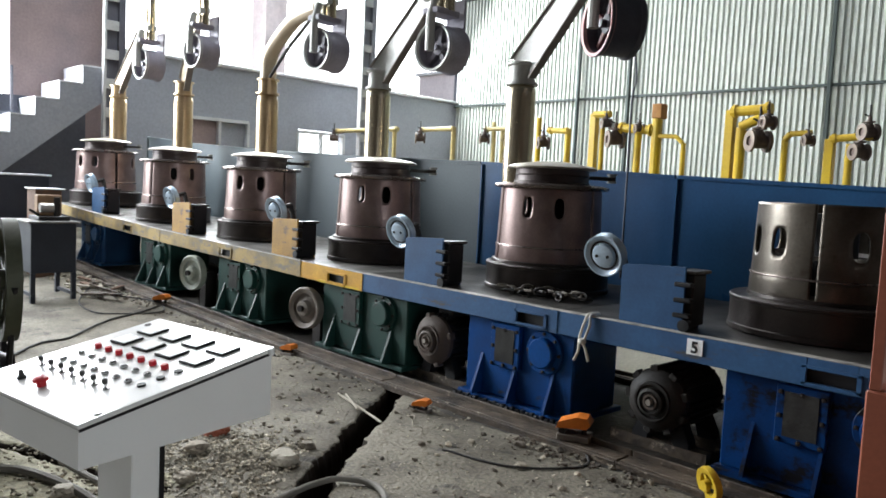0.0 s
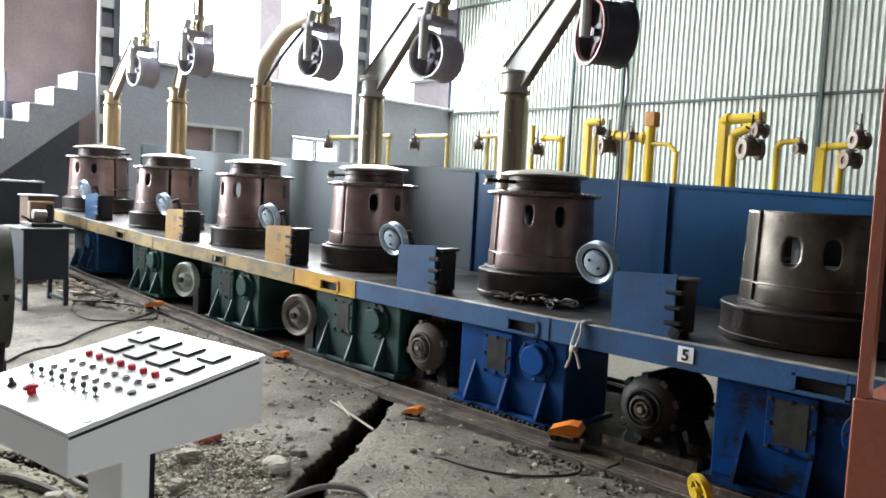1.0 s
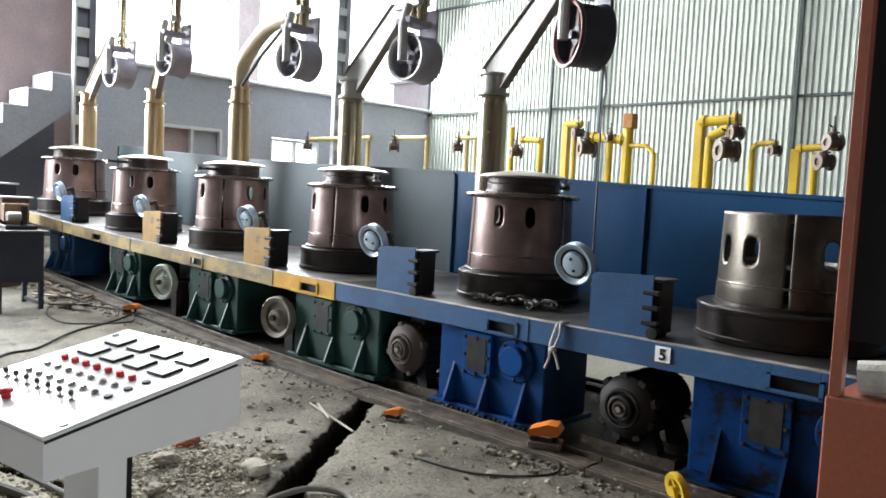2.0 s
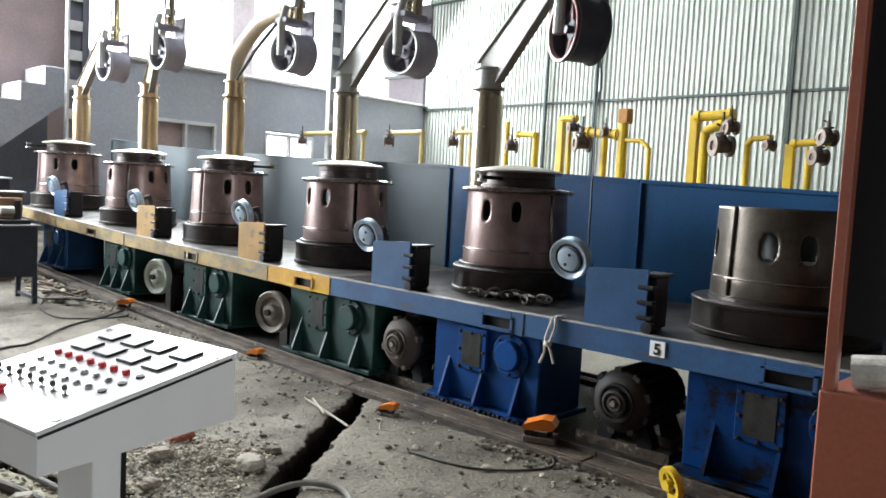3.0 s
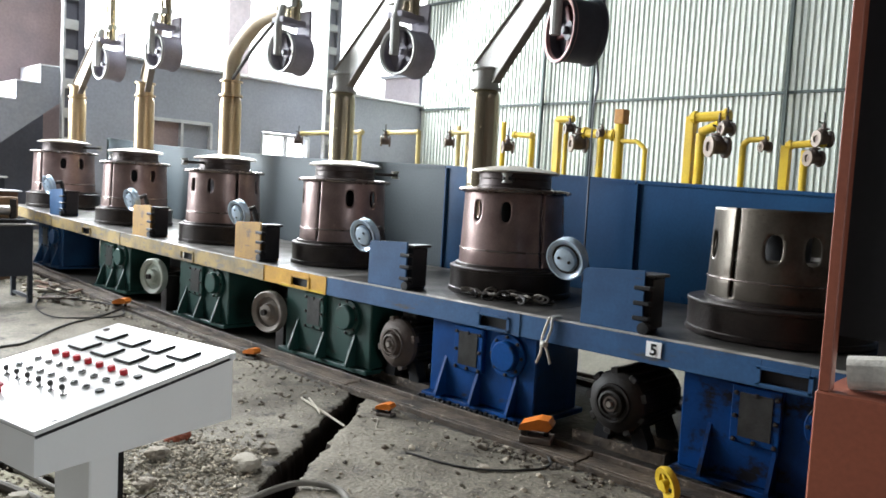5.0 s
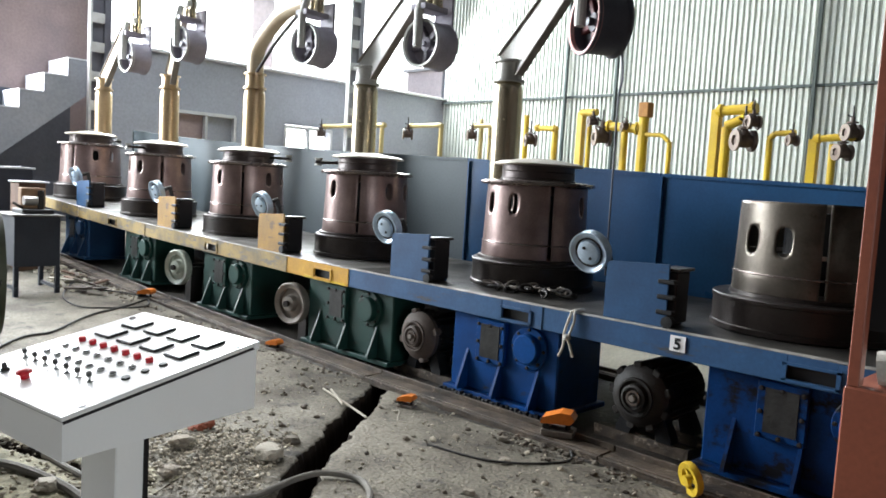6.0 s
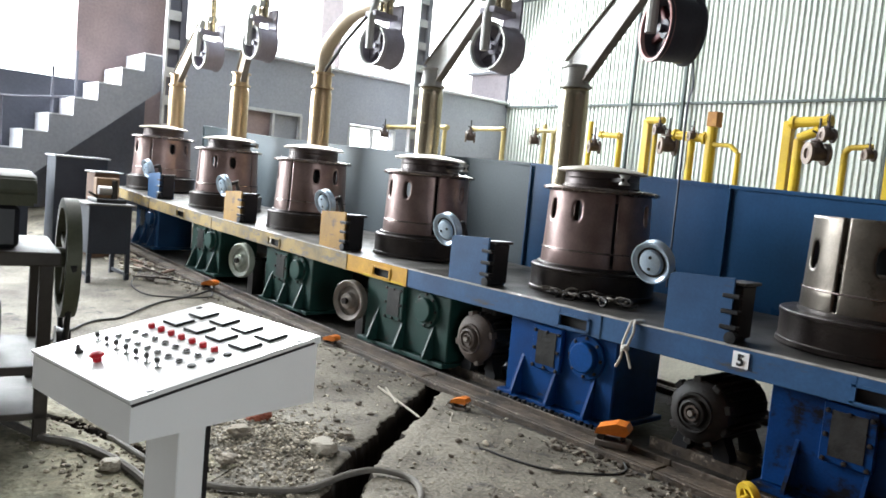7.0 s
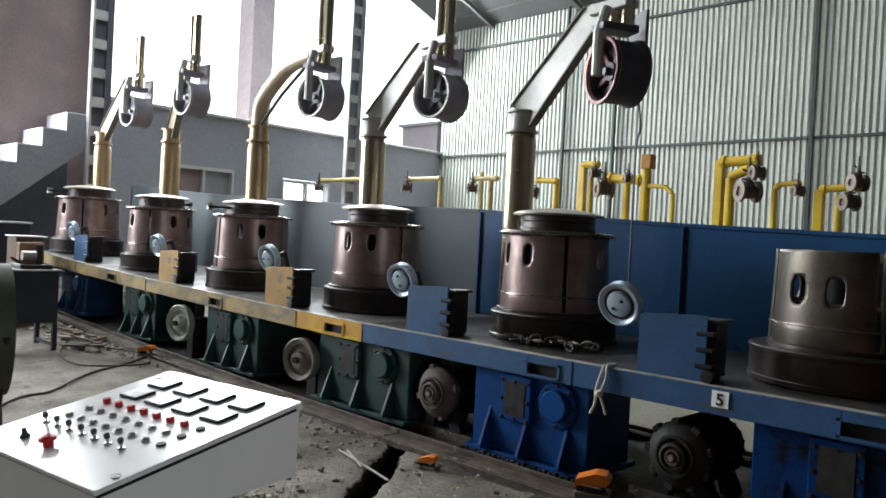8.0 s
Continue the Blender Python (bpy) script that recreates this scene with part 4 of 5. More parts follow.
# ---- the aisle ----
def make_desk():
    """Sloping control desk on a pedestal; its origin lies under the front edge that faces the operator's right."""
    d = thing("control_desk", pose(-1.835, 0.621, 0.0, 0, 0, 8.4), "white sloping control desk on a pedestal", "control desk")
    W, L, zf, tilt = 0.574, 0.574, 0.705, 10.3
    back, zk = L * math.cos(radians(tilt)), zf + L * math.sin(radians(tilt))
    on = Matrix.Translation((0, 0, zf)) @ pose(0, 0, 0, tilt)
    bm = prism(B(), ((0, 0.598), (back, 0.614), (back, zk - 0.012), (0, zf - 0.012)), 0, W, pose(0, 0, 0, 0, 0, 90))
    part("case", bm, WHITE_PAINT, d)
    part("top_plate", box(B(), -W - 0.004, 0.006, -0.006, L + 0.006, -0.008, 0.004, 0.002, on), WHITE_GLOSS, d)
    # Black strip paints the shadow line below the plate's edge.
    part("shadow_gap", box(B(), -W - 0.001, 0.0015, -0.0015, L + 0.001, -0.017, -0.008, 0, on), BLACK, d, "black strip for the shadow gap under the top plate")
    part("pedestal", box(B(), -0.355, -0.175, 0.24, 0.335, 0.03, 0.606, 0.004), WHITE_PAINT, d)
    part("pedestal_edge", box(B(), -0.1745, -0.172, 0.322, 0.337, 0.03, 0.6), BLACK, d, "dark door gap")
    part("foot_plate", box(B(), -0.42, -0.11, 0.17, 0.405, -0.01, 0.03, 0.004), WHITE_PAINT, d)
    on = on @ Matrix.Translation((0, 0, 0.004))

    def at(a, b):
        """a: share of the width from the left, b: share of the depth from the front."""
        return on @ Matrix.Translation((-W + a * W, b * L, 0))

    for b, a0 in ((0.845, 0.19), (0.687, 0.195)):
        for k in range(4):
            a = a0 + 0.208 * k
            meter = part("meter", box(B(), -0.039, 0.039, -0.034, 0.034, 0.0, 0.007, 0.002, at(a, b)), INK, d, "black framed square panel meter")
            part("meter_glass", box(B(), -0.035, 0.035, -0.03, 0.03, 0.0071, 0.0085, 0.0005, at(a, b)), FACE, meter, "white meter face")
    for k in range(7):
        a = 0.16 + 0.101 * k
        part("button", lathe(B(), ((0.0105, 0.0), (0.0105, 0.012), (0.009, 0.014), (0.0, 0.014)), 14, at(a, 0.546)), RED_BTN, d, "red push button")
        part("indicator", lathe(B(), ((0.0105, 0.0), (0.0105, 0.006), (0.007, 0.009), (0.0, 0.009)), 14, at(a, 0.454)), CHROME, d, "chrome ringed push button")
    for k in range(7):
        a = 0.16 + 0.1 * k
        part("indicator", lathe(B(), ((0.0105, 0.0), (0.0105, 0.006), (0.007, 0.009), (0.0, 0.009)), 14, at(a, 0.36)), CHROME, d, "chrome ringed push button")
    for k in range(7):
        a = 0.145 + 0.1 * k
        knob = part("selector", lathe(B(), ((0.0095, 0.0), (0.0095, 0.004), (0.0035, 0.006), (0.0035, 0.018), (0.0, 0.02)), 12, at(a, 0.261)), CHROME, d, "selector switch with dark knob")
        part("knob", lathe(B(), ((0.0, 0.014), (0.0065, 0.015), (0.0075, 0.024), (0.005, 0.028), (0.0, 0.029)), 12, at(a, 0.261)), KNOB, knob)
    part("stop_button", lathe(B(), ((0.012, 0.0), (0.012, 0.012), (0.02, 0.015), (0.02, 0.023), (0.014, 0.027), (0.0, 0.028)), 18, at(0.43, 0.124)), RED_BTN, d, "red mushroom stop button", True)
    part("key_switch", lathe(B(), ((0.012, 0.0), (0.012, 0.006), (0.007, 0.01), (0.005, 0.024), (0.0, 0.025)), 12, at(0.239, 0.121)), KNOB, d)
    for a, b in ((0.864, 0.555), (0.862, 0.462), (0.859, 0.366)):
        part("black_button", lathe(B(), ((0.0115, 0.0), (0.0115, 0.005), (0.0, 0.006)), 14, at(a, b)), INK, d)
    part("corner_pin", lathe(B(), ((0.009, -0.012), (0.009, 0.004), (0.006, 0.007), (0.0, 0.007)), 12, at(1.03, 0.97)), WHITE_PAINT, d, "white corner pin")
    for a, b in ((0.967, 0.1), (0.05, 0.9), (0.97, 0.9)):
        part("latch", lathe(B(), ((0.011, 0.0), (0.011, 0.003), (0.0, 0.003)), 12, at(a, b)), CHROME, d)


def make_red_frame():
    f = thing("red_machine_frame", pose(-0.7, 2.34, 0), "red oxide painted steel machine frame beside the aisle", "machine frame")
    # Drawn out past view so it screens the machine from the fill lamp.
    n = 4.6
    part("base", box(B(), 0.0, n, 0.0, 0.8, 0.0, 0.79, 0.006), RED_OXIDE, f)
    for x, y in ((0.0, 0.0), (n - 0.05, 0.0), (n - 0.05, 0.75)):
        part("post", box(B(), x + 0.006, x + 0.038, y + 0.006, y + 0.05, 0.79, 2.3, 0.003), RED_OXIDE, f)
    # Black panels put the shade of the frame's inside into the colour.
    part("back_panel", box(B(), 0.012, n, 0.055, 0.07, 0.95, 2.3), BLACK, f, "black panel for the shade inside the frame")
    part("side_panel", box(B(), n - 0.05, n - 0.03, 0.06, 0.4, 0.79, 2.3), BLACK, f, "black panel for the shade inside the frame")
    part("top", box(B(), 0.0, n, 0.0, 0.8, 2.3, 2.34), RED_OXIDE, f)
    part("inner_plate", box(B(), 0.06, n, 0.4, 0.42, 0.79, 0.95), BLACK, f, "black panel for the shade inside the frame")
    part("spindle", tube(B(), ((0.06, 0.1, 0.84), (0.5, 0.16, 0.9)), 0.05, 14), ROPE, f, "pale cream spindle")


# Slate lightened for the far column to hold the sky's glare.
SLATE_GLARE = mat("glare_slate_paint", (0.34, 0.34, 0.38), 0.6, scale=4, fine=50, bump=0.1)
make_floor()
make_trench(TRENCH, 0.072, 0.33, 0.17, "ragged dark trench cut through the concrete")
make_trench(GROOVE, 0.034, 0.1, 0.09, "shallow dark groove in the sandy mud by the desk")
make_sheet_wall()
make_end_wall()
make_rest_of_shell()
make_stair()
make_lattice_column(-12.4, 4.56, SLATE)
make_lattice_column(-12.4, 9.55, SLATE_GLARE)
TOP_GREASY = mat("greasy_table_steel", (0.075, 0.068, 0.06), 0.4, second=(0.022, 0.02, 0.018), amount=0.95, scale=3.5, fine=50, bump=0.2, rust=(0.17, 0.16, 0.145), rust_at=0.63)
TOP_STEEL = mat("dusty_table_steel", (0.2, 0.19, 0.175), 0.42, second=(0.075, 0.068, 0.06), amount=0.9, scale=4, fine=60, bump=0.15)
BROWN_IRON = mat("dusty_brown_iron", (0.108, 0.083, 0.068), 0.65, second=(0.09, 0.065, 0.055), scale=8, fine=60, bump=0.25)
PALE_IRON = mat("pale_green_iron", (0.46, 0.49, 0.42), 0.55, second=(0.3, 0.31, 0.26), scale=9, fine=60, bump=0.2)
ARM_BEIGE = mat("beige_arm_paint", (0.56, 0.46, 0.33), 0.45, metal=0.2, second=(0.44, 0.35, 0.25), scale=4, fine=60, bump=0.08)
EDGE_STEEL = mat("worn_edge_steel", (0.5, 0.48, 0.44), 0.45, metal=0.3, second=(0.2, 0.19, 0.17), amount=0.9, scale=9, fine=60, bump=0.2)
SILVER_DULL = mat("dusty_pale_iron", (0.24, 0.21, 0.18), 0.6, metal=0.2, second=(0.13, 0.11, 0.095), scale=9, fine=60, bump=0.2)
HATCH = mat("oily_sight_plate", (0.02, 0.02, 0.02), 0.35, second=(0.05, 0.05, 0.048), amount=0.7, scale=9, fine=60, bump=0.3)
RIM_RED = mat("rusty_rim", (0.3, 0.12, 0.11), 0.45, metal=0.3, second=(0.4, 0.34, 0.33), scale=9, fine=60, bump=0.1)
make_bed()
for k in range(6):
    make_drum(k)
for x0, x1, colour, words in ((-9.95, -9.18, BLUE, "blue ribbed gearbox under the bed"), (-8.17, -7.45, GREEN, "dark green ribbed gearbox under the bed"),
                              (-6.45, -5.62, GREEN, "dark green ribbed gearbox under the bed"), (-4.8, -3.83, GREEN, "dark green ribbed gearbox under the bed"),
                              (-3.26, -2.455, BLUE_DEEP, "bright blue ribbed gearbox with hatch and bearing cover"), (-1.6, -0.7, BLUE_GREASY_SHADED, "greasy blue ribbed gearbox with hatch and bearing cover, darkened for shade")):
    make_gearbox(x0, x1, colour, words)
make_motor(-3.6, 3.42, 0.3, 0.17, True)
make_motor(-1.96, 3.42, 0.285, 0.168, False)
make_brake_disc(-4.92, 3.36, 0.31, 0.16, SILVER_DULL, "dusty brown grey")
make_brake_disc(-6.8, 3.36, 0.33, 0.165, PALE_IRON, "pale greenish grey")
for x, colour, words in ((-9.55, BLUE_BED, "small dusty blue die box on the bed"), (-7.38, YELLOW, "worn yellow die box on the bed"), (-5.52, YELLOW, "worn yellow die box on the bed"),
                         (-3.86, BLUE_BED, "dusty blue die box on the bed"), (-2.18, BLUE_BED, "dusty blue die box on the bed")):
    make_die_box(x, colour, words)
for x, y, z, r, speed in ((-9.89, 3.5, 1.14, 0.115, 390), (-7.65, 3.5, 1.06, 0.112, 500), (-5.65, 3.5, 1.04, 0.112, 630), (-4.04, 3.5, 0.98, 0.115, 800), (-2.36, 3.5, 0.98, 0.115, 1040)):
    make_guide_disc(x, y, z, r, 3, speed)
for x, y, top, drum, pulley, pipe, spin in ((-11.3, 4.36, 2.37, -10.5, (-9.9, 4.2, 2.68), GOLD_PIPE, 220), (-9.3, 4.39, 2.30, -8.45, (-8.5, 4.22, 2.72), GOLD_PIPE, 280), (-7.5, 4.5, 2.23, -6.65, (-6.2, 4.34, 2.54), GOLD_PIPE, 350),
                                      (-5.72, 4.61, 2.20, -4.92, (-4.72, 4.46, 2.44), STEEL_PIPE, 450), (-4.0, 4.65, 2.14, -3.2, (-3.05, 4.45, 2.445), STEEL_PIPE, 510)):
    make_mast(x, y, top, drum, pulley, pipe, spin, goose=drum == -6.65)
make_guards()
make_floor_rails()
make_desk()
make_red_frame()


# ---- outside the gable ----
def make_outside():
    bm = B()
    pts = [(-70 + 8 * abs(k) ** 2 * 0.02, -60 + 14 * k) for k in range(10)]
    low = [bm.verts.new((x, y, -2)) for x, y in pts]
    high = [bm.verts.new((x, y, 60)) for x, y in pts]
    for i in range(len(pts) - 1):
        bm.faces.new((low[i], low[i + 1], high[i + 1], high[i]))
    tagged(part("backdrop", bm, glow("white_haze_sky", (0.97, 0.98, 1.0), 3.2)), "white hazy overcast sky", "sky", kind="structure")
    hut = thing("brick_building", pose(-16, 15.7, 0), "brick building beyond the end wall, paled for haze", "building")
    wall = part("wall", box(B(), -1.5, 0, 0, 0.95, 0, 4.6), HAZED_MAUVE, hut)
    part("roof", box(B(), -1.6, 0.1, -0.1, 1.05, 4.6, 4.68), LATTICE, hut)
    part("window", box(B(), 0.002, 0.04, 0.3, 0.7, 2.2, 3.1), SLATE, hut)
    col = thing("brick_column", pose(-16.0, 9.6, 0), "tall brick column beyond the end wall, paled for haze", "column")
    part("shaft", box(B(), -0.3, 0.3, -0.28, 0.28, 0, 9.0, 0.01), HAZED_BRICK, col)


# Both brick colours are paled towards white to hold the outdoor haze.
HAZED_MAUVE = mat("hazed_mauve_brick", (0.72, 0.64, 0.63), 0.85, second=(0.58, 0.5, 0.5), scale=3, fine=14, bump=0.4)
HAZED_BRICK = mat("hazed_brickwork", (0.78, 0.68, 0.66), 0.85, second=(0.66, 0.56, 0.54), scale=2, fine=12, bump=0.4)
make_outside()


# ---- pipework behind the guards ----
PY, PS = 9.5, 9.5 / 8.5


def pipe_stand(words, posts=(), bars=(), valves=(), caps=()):
    """Posts (x, top, radius, square), bars (x0, z0, x1, z1, radius), valves (x, z, size), caps (x, z)."""
    # Stands labelled faded take the yellow with haze in its colour.
    paint = YELLOW_HAZED if "faded" in words else YELLOW_CLEAN
    def X(x):
        return x * PS

    def Z(z):
        return 1.3 + (z - 1.3) * PS

    x0 = X(posts[0][0])
    t = thing("pipe_stand", pose(x0, PY, rise(x0)), words, "pipe stand", "yellow pipe stands")
    lift = rise(x0)
    for x, top, r, square in posts:
        r *= 0.86
        if square:
            part("post", box(B(), X(x) - x0 - r, X(x) - x0 + r, -r, r, 0, Z(top) - lift, 0.006), paint, t)
        else:
            part("post", tube(B(), ((X(x) - x0, 0, 0), (X(x) - x0, 0, Z(top) - lift)), r, 12), paint, t)
    for xa, za, xb, zb, r in bars:
        r *= 0.86
        p, q = Vector((X(xa) - x0, -0.02, Z(za) - lift)), Vector((X(xb) - x0, -0.02, Z(zb) - lift))
        part("arm", tube(B(), (p, (p + q) / 2, q), r, 12), paint, t)
        if (q - p).length > 0.3:
            for end, away in ((p, q - p), (q, p - q)):
                along = away.normalized()
                part("arm_flange", tube(B(), (end + along * 0.03, end + along * 0.05, end + along * 0.07), r * 1.35, 12), paint, t)
    for x, z, s in valves:
        s *= 1.05
        here = Matrix.Translation((X(x) - x0, -0.08, Z(z) - lift))
        v = part("valve", lathe(B(), ((0.0, -0.7 * s), (0.5 * s, -0.7 * s), (0.6 * s, -0.2 * s), (0.62 * s, 0.2 * s), (0.5 * s, 0.7 * s), (0.0, 0.7 * s)), 18, here @ pose(0, 0, 0, 0, 0, -38) @ Y_AXIS), VALVE_IRON, t, "dark cast valve", True)
        for e in (-1, 1):
            part("valve_flange", lathe(B(), ((0.42 * s, -0.1 * s), (0.92 * s, -0.1 * s), (0.92 * s, 0.12 * s), (0.42 * s, 0.12 * s), (0.42 * s, -0.1 * s)), 18, here @ pose(0, 0, 0, 0, 0, -38) @ Y_AXIS @ Matrix.Translation((0, 0, e * 0.75 * s))), VALVE_PALE if e > 0 else VALVE_IRON, v, "", True)
        part("bonnet", lathe(B(), ((0.55 * s, 0.45 * s), (0.45 * s, 0.7 * s), (0.3 * s, 0.95 * s), (0.6 * s, 1.0 * s), (0.6 * s, 1.15 * s), (0.22 * s, 1.2 * s), (0.2 * s, 1.7 * s), (0.0, 1.7 * s)), 14, here), VALVE_IRON, v, "", True)
        part("stem", tube(B(), (here @ Vector((0, 0, 1.5 * s)), here @ Vector((0, 0, 2.9 * s))), 0.1 * s, 8), IRON, v)
        part("lever", tube(B(), (here @ Vector((0, 0, 1.6 * s)), here @ Vector((-0.5 * s, -0.2 * s, 1.9 * s))), 0.09 * s, 6), IRON, v)
    for x, z in caps:
        part("cap_block", box(B(), X(x) - x0 - 0.075, X(x) - x0 + 0.075, -0.08, 0.08, Z(z) - lift - 0.1, Z(z) - lift + 0.1, 0.01), ORANGE_RUST, t, "rusty orange cap block")


VALVE_PALE = mat("pale_valve_flange", (0.2, 0.155, 0.125), 0.55, metal=0.2, second=(0.25, 0.2, 0.16), scale=12, fine=60, bump=0.3)
VALVE_IRON = mat("brown_valve_iron", (0.1, 0.07, 0.06), 0.6, metal=0.2, second=(0.2, 0.15, 0.12), scale=12, fine=60, bump=0.3)
ORANGE_RUST = mat("rusty_orange", (0.42, 0.2, 0.05), 0.7, second=(0.28, 0.13, 0.05), scale=10, fine=60, bump=0.2)
pipe_stand("yellow pipe stand faded by haze with a cast valve", ((-10.05, 2.26, 0.05, False), (-10.4, 2.22, 0.04, False)), ((-11.7, 2.24, -9.95, 2.24, 0.05),), ((-11.68, 2.1, 0.1),))
pipe_stand("yellow gooseneck pipe stand faded by haze with a cast valve", ((-8.63, 2.24, 0.05, False),), ((-9.35, 2.22, -8.6, 2.22, 0.045),), ((-9.32, 2.08, 0.1),))
pipe_stand("yellow pipe stand with twin posts faded by haze", ((-7.78, 2.3, 0.045, False), (-7.6, 2.2, 0.05, False)), ((-7.95, 2.2, -7.45, 2.2, 0.045),), ((-7.9, 2.05, 0.09),))
pipe_stand("yellow pipe stand with a short arm and valve", ((-6.93, 2.34, 0.05, False), (-6.42, 2.12, 0.055, False)), ((-6.75, 2.16, -6.38, 2.14, 0.05),), ((-6.78, 1.98, 0.1),))
pipe_stand("yellow square post stand with a hanging valve", ((-6.0, 2.36, 0.06, True), (-5.87, 2.3, 0.04, False)), ((-6.0, 2.35, -5.75, 2.35, 0.06),), ((-5.62, 2.02, 0.13), (-5.77, 2.22, 0.08)))
pipe_stand("thick yellow pipe stand with orange cap and swept branch pipe", ((-5.07, 2.33, 0.085, False), (-5.33, 2.12, 0.06, False), (-4.7, 1.97, 0.04, False)), ((-5.6, 2.17, -5.1, 2.13, 0.075), (-5.05, 2.06, -4.8, 2.05, 0.035), (-4.8, 2.05, -4.7, 1.97, 0.035)), ((-5.28, 2.15, 0.07),), ((-5.05, 2.36),))
pipe_stand("tall yellow square post with box arm and hanging valve", ((-4.13, 2.34, 0.065, True), (-4.0, 2.14, 0.075, False)), ((-4.12, 2.32, -3.66, 2.34, 0.075), (-4.0, 2.15, -3.78, 2.24, 0.07)), ((-3.76, 1.98, 0.14), (-3.67, 2.18, 0.09)))
pipe_stand("thin yellow elbow pipe with a small valve", ((-3.5, 2.0, 0.045, False),), ((-3.5, 2.0, -3.44, 2.06, 0.045), (-3.44, 2.06, -3.22, 2.07, 0.04)), ((-3.23, 1.98, 0.07),))
pipe_stand("bright yellow post with long arm and valve", ((-3.03, 2.0, 0.06, True), (-2.84, 1.95, 0.05, False)), ((-3.03, 2.0, -2.62, 2.03, 0.05),), ((-2.65, 2.06, 0.1), (-2.72, 1.86, 0.1)))


# ---- things on and round the machine ----
def make_number_sign():
    s = thing("number_sign", pose(-1.765, BED_Y0 - 0.003, 0.572), "white plate with a black number on the bed", "sign")
    part("plate", box(B(), 0, 0.08, -0.004, 0.0, 0.0, 0.075, 0.001), FACE, s)
    cu = bpy.data.curves.new("digit", "FONT")
    cu.body, cu.size, cu.extrude, cu.offset = "5", 0.075, 0.0015, 0.002
    cu.align_x = "CENTER"
    cu.materials.append(INK)
    digit = new("digit", cu)
    digit.parent = s
    digit.matrix_basis = pose(0.04, -0.006, 0.011, 90)


def make_rope():
    r = thing("rope", pose(-2.33, BED_Y0 - 0.012, 0.0), "pale knotted rope hanging over the bed edge", "rope")
    part("strand", tube(B(), curve_points(((0.0, 0.1, 0.672), (0.0, 0.01, 0.672), (-0.005, -0.01, 0.64), (-0.03, -0.015, 0.55), (-0.035, -0.012, 0.48), (-0.06, -0.012, 0.42))), 0.0075), ROPE, r)
    part("strand", tube(B(), curve_points(((0.02, 0.08, 0.672), (0.02, 0.0, 0.67), (0.025, -0.012, 0.62), (0.0, -0.02, 0.53), (0.01, -0.015, 0.49), (0.03, -0.012, 0.43))), 0.0075), ROPE, r)
    part("knot", lathe(B(), ((0.0, -0.02), (0.018, -0.012), (0.022, 0.0), (0.016, 0.014), (0.0, 0.02)), 10, Matrix.Translation((-0.01, -0.018, 0.53))), ROPE, r, "", True)


def make_chain():
    """Loose chain and clamps heaped on the bed in front of a drum."""
    c = thing("chain_heap", pose(-2.98, 3.62, BED_Z), "heap of dark greasy chain and clamps on the bed", "chain")
    rnd = random.Random(5)
    for k in range(30):
        f = k / 29
        m = pose(-0.2 + 0.56 * f, 0.05 * math.sin(k) + 0.14 * f * rnd.random(), 0.02 + 0.03 * rnd.random(), rnd.uniform(-25, 25) + 90 * (k % 2), 0, rnd.uniform(-40, 60))
        ring = [m @ Vector((0.036 * math.cos(a * math.tau / 10), 0.019 * math.sin(a * math.tau / 10), 0)) for a in range(11)]
        part("link", tube(B(), ring, 0.0085, 6), IRON if k % 3 else SILVER_DULL, c)


def make_drag_chain():
    c = thing("cable_chain", pose(-3.3, 3.355, 0.0), "black link chain lying along the channel", "chain")
    part("links", box(B(), 0, 0.01, 0, 0.01, 0, 0.01), BLACK, c)
    shared = c.children[0]
    bm = B()
    box(bm, 0.0, 0.026, -0.018, 0.018, 0.02, 0.05, 0.004)
    bm.to_mesh(shared.data)
    shared.name = "link"
    for k in range(1, 26):
        o = new("link", shared.data)
        o.parent = c
        o.matrix_basis = pose(0.036 * k, 0.006 * math.sin(k * 0.9), 0.006 * (k % 2), 0, 0, 8 * math.sin(k))


def make_pedal(x, y, turn, big=1.0, lift=-0.005):
    p = thing("foot_pedal", pose(x, y, ground_height(x, y) + lift, 0, 0, turn), "orange covered foot pedal on a grey base on the floor", "foot pedal", "foot pedals")
    s = big
    part("base", box(B(), -0.07 * s, 0.07 * s, -0.05 * s, 0.05 * s, 0.0, 0.026 * s, 0.003), SILVER_DULL, p, "grey metal base")
    part("cover", prism(B(), ((-0.075 * s, 0.05 * s), (0.055 * s, 0.058 * s), (0.072 * s, 0.078 * s), (0.055 * s, 0.104 * s), (0.01 * s, 0.106 * s), (-0.068 * s, 0.076 * s)), -0.045 * s, 0.045 * s), ORANGE, p, "worn orange cover")
    part("hinge", tube(B(), ((-0.05 * s, -0.04 * s, 0.038 * s), (-0.05 * s, 0.04 * s, 0.038 * s)), 0.016 * s), IRON, p)
    part("spring", tube(B(), ((0.04 * s, 0.0, 0.015 * s), (0.04 * s, 0.0, 0.06 * s)), 0.012 * s), IRON, p)


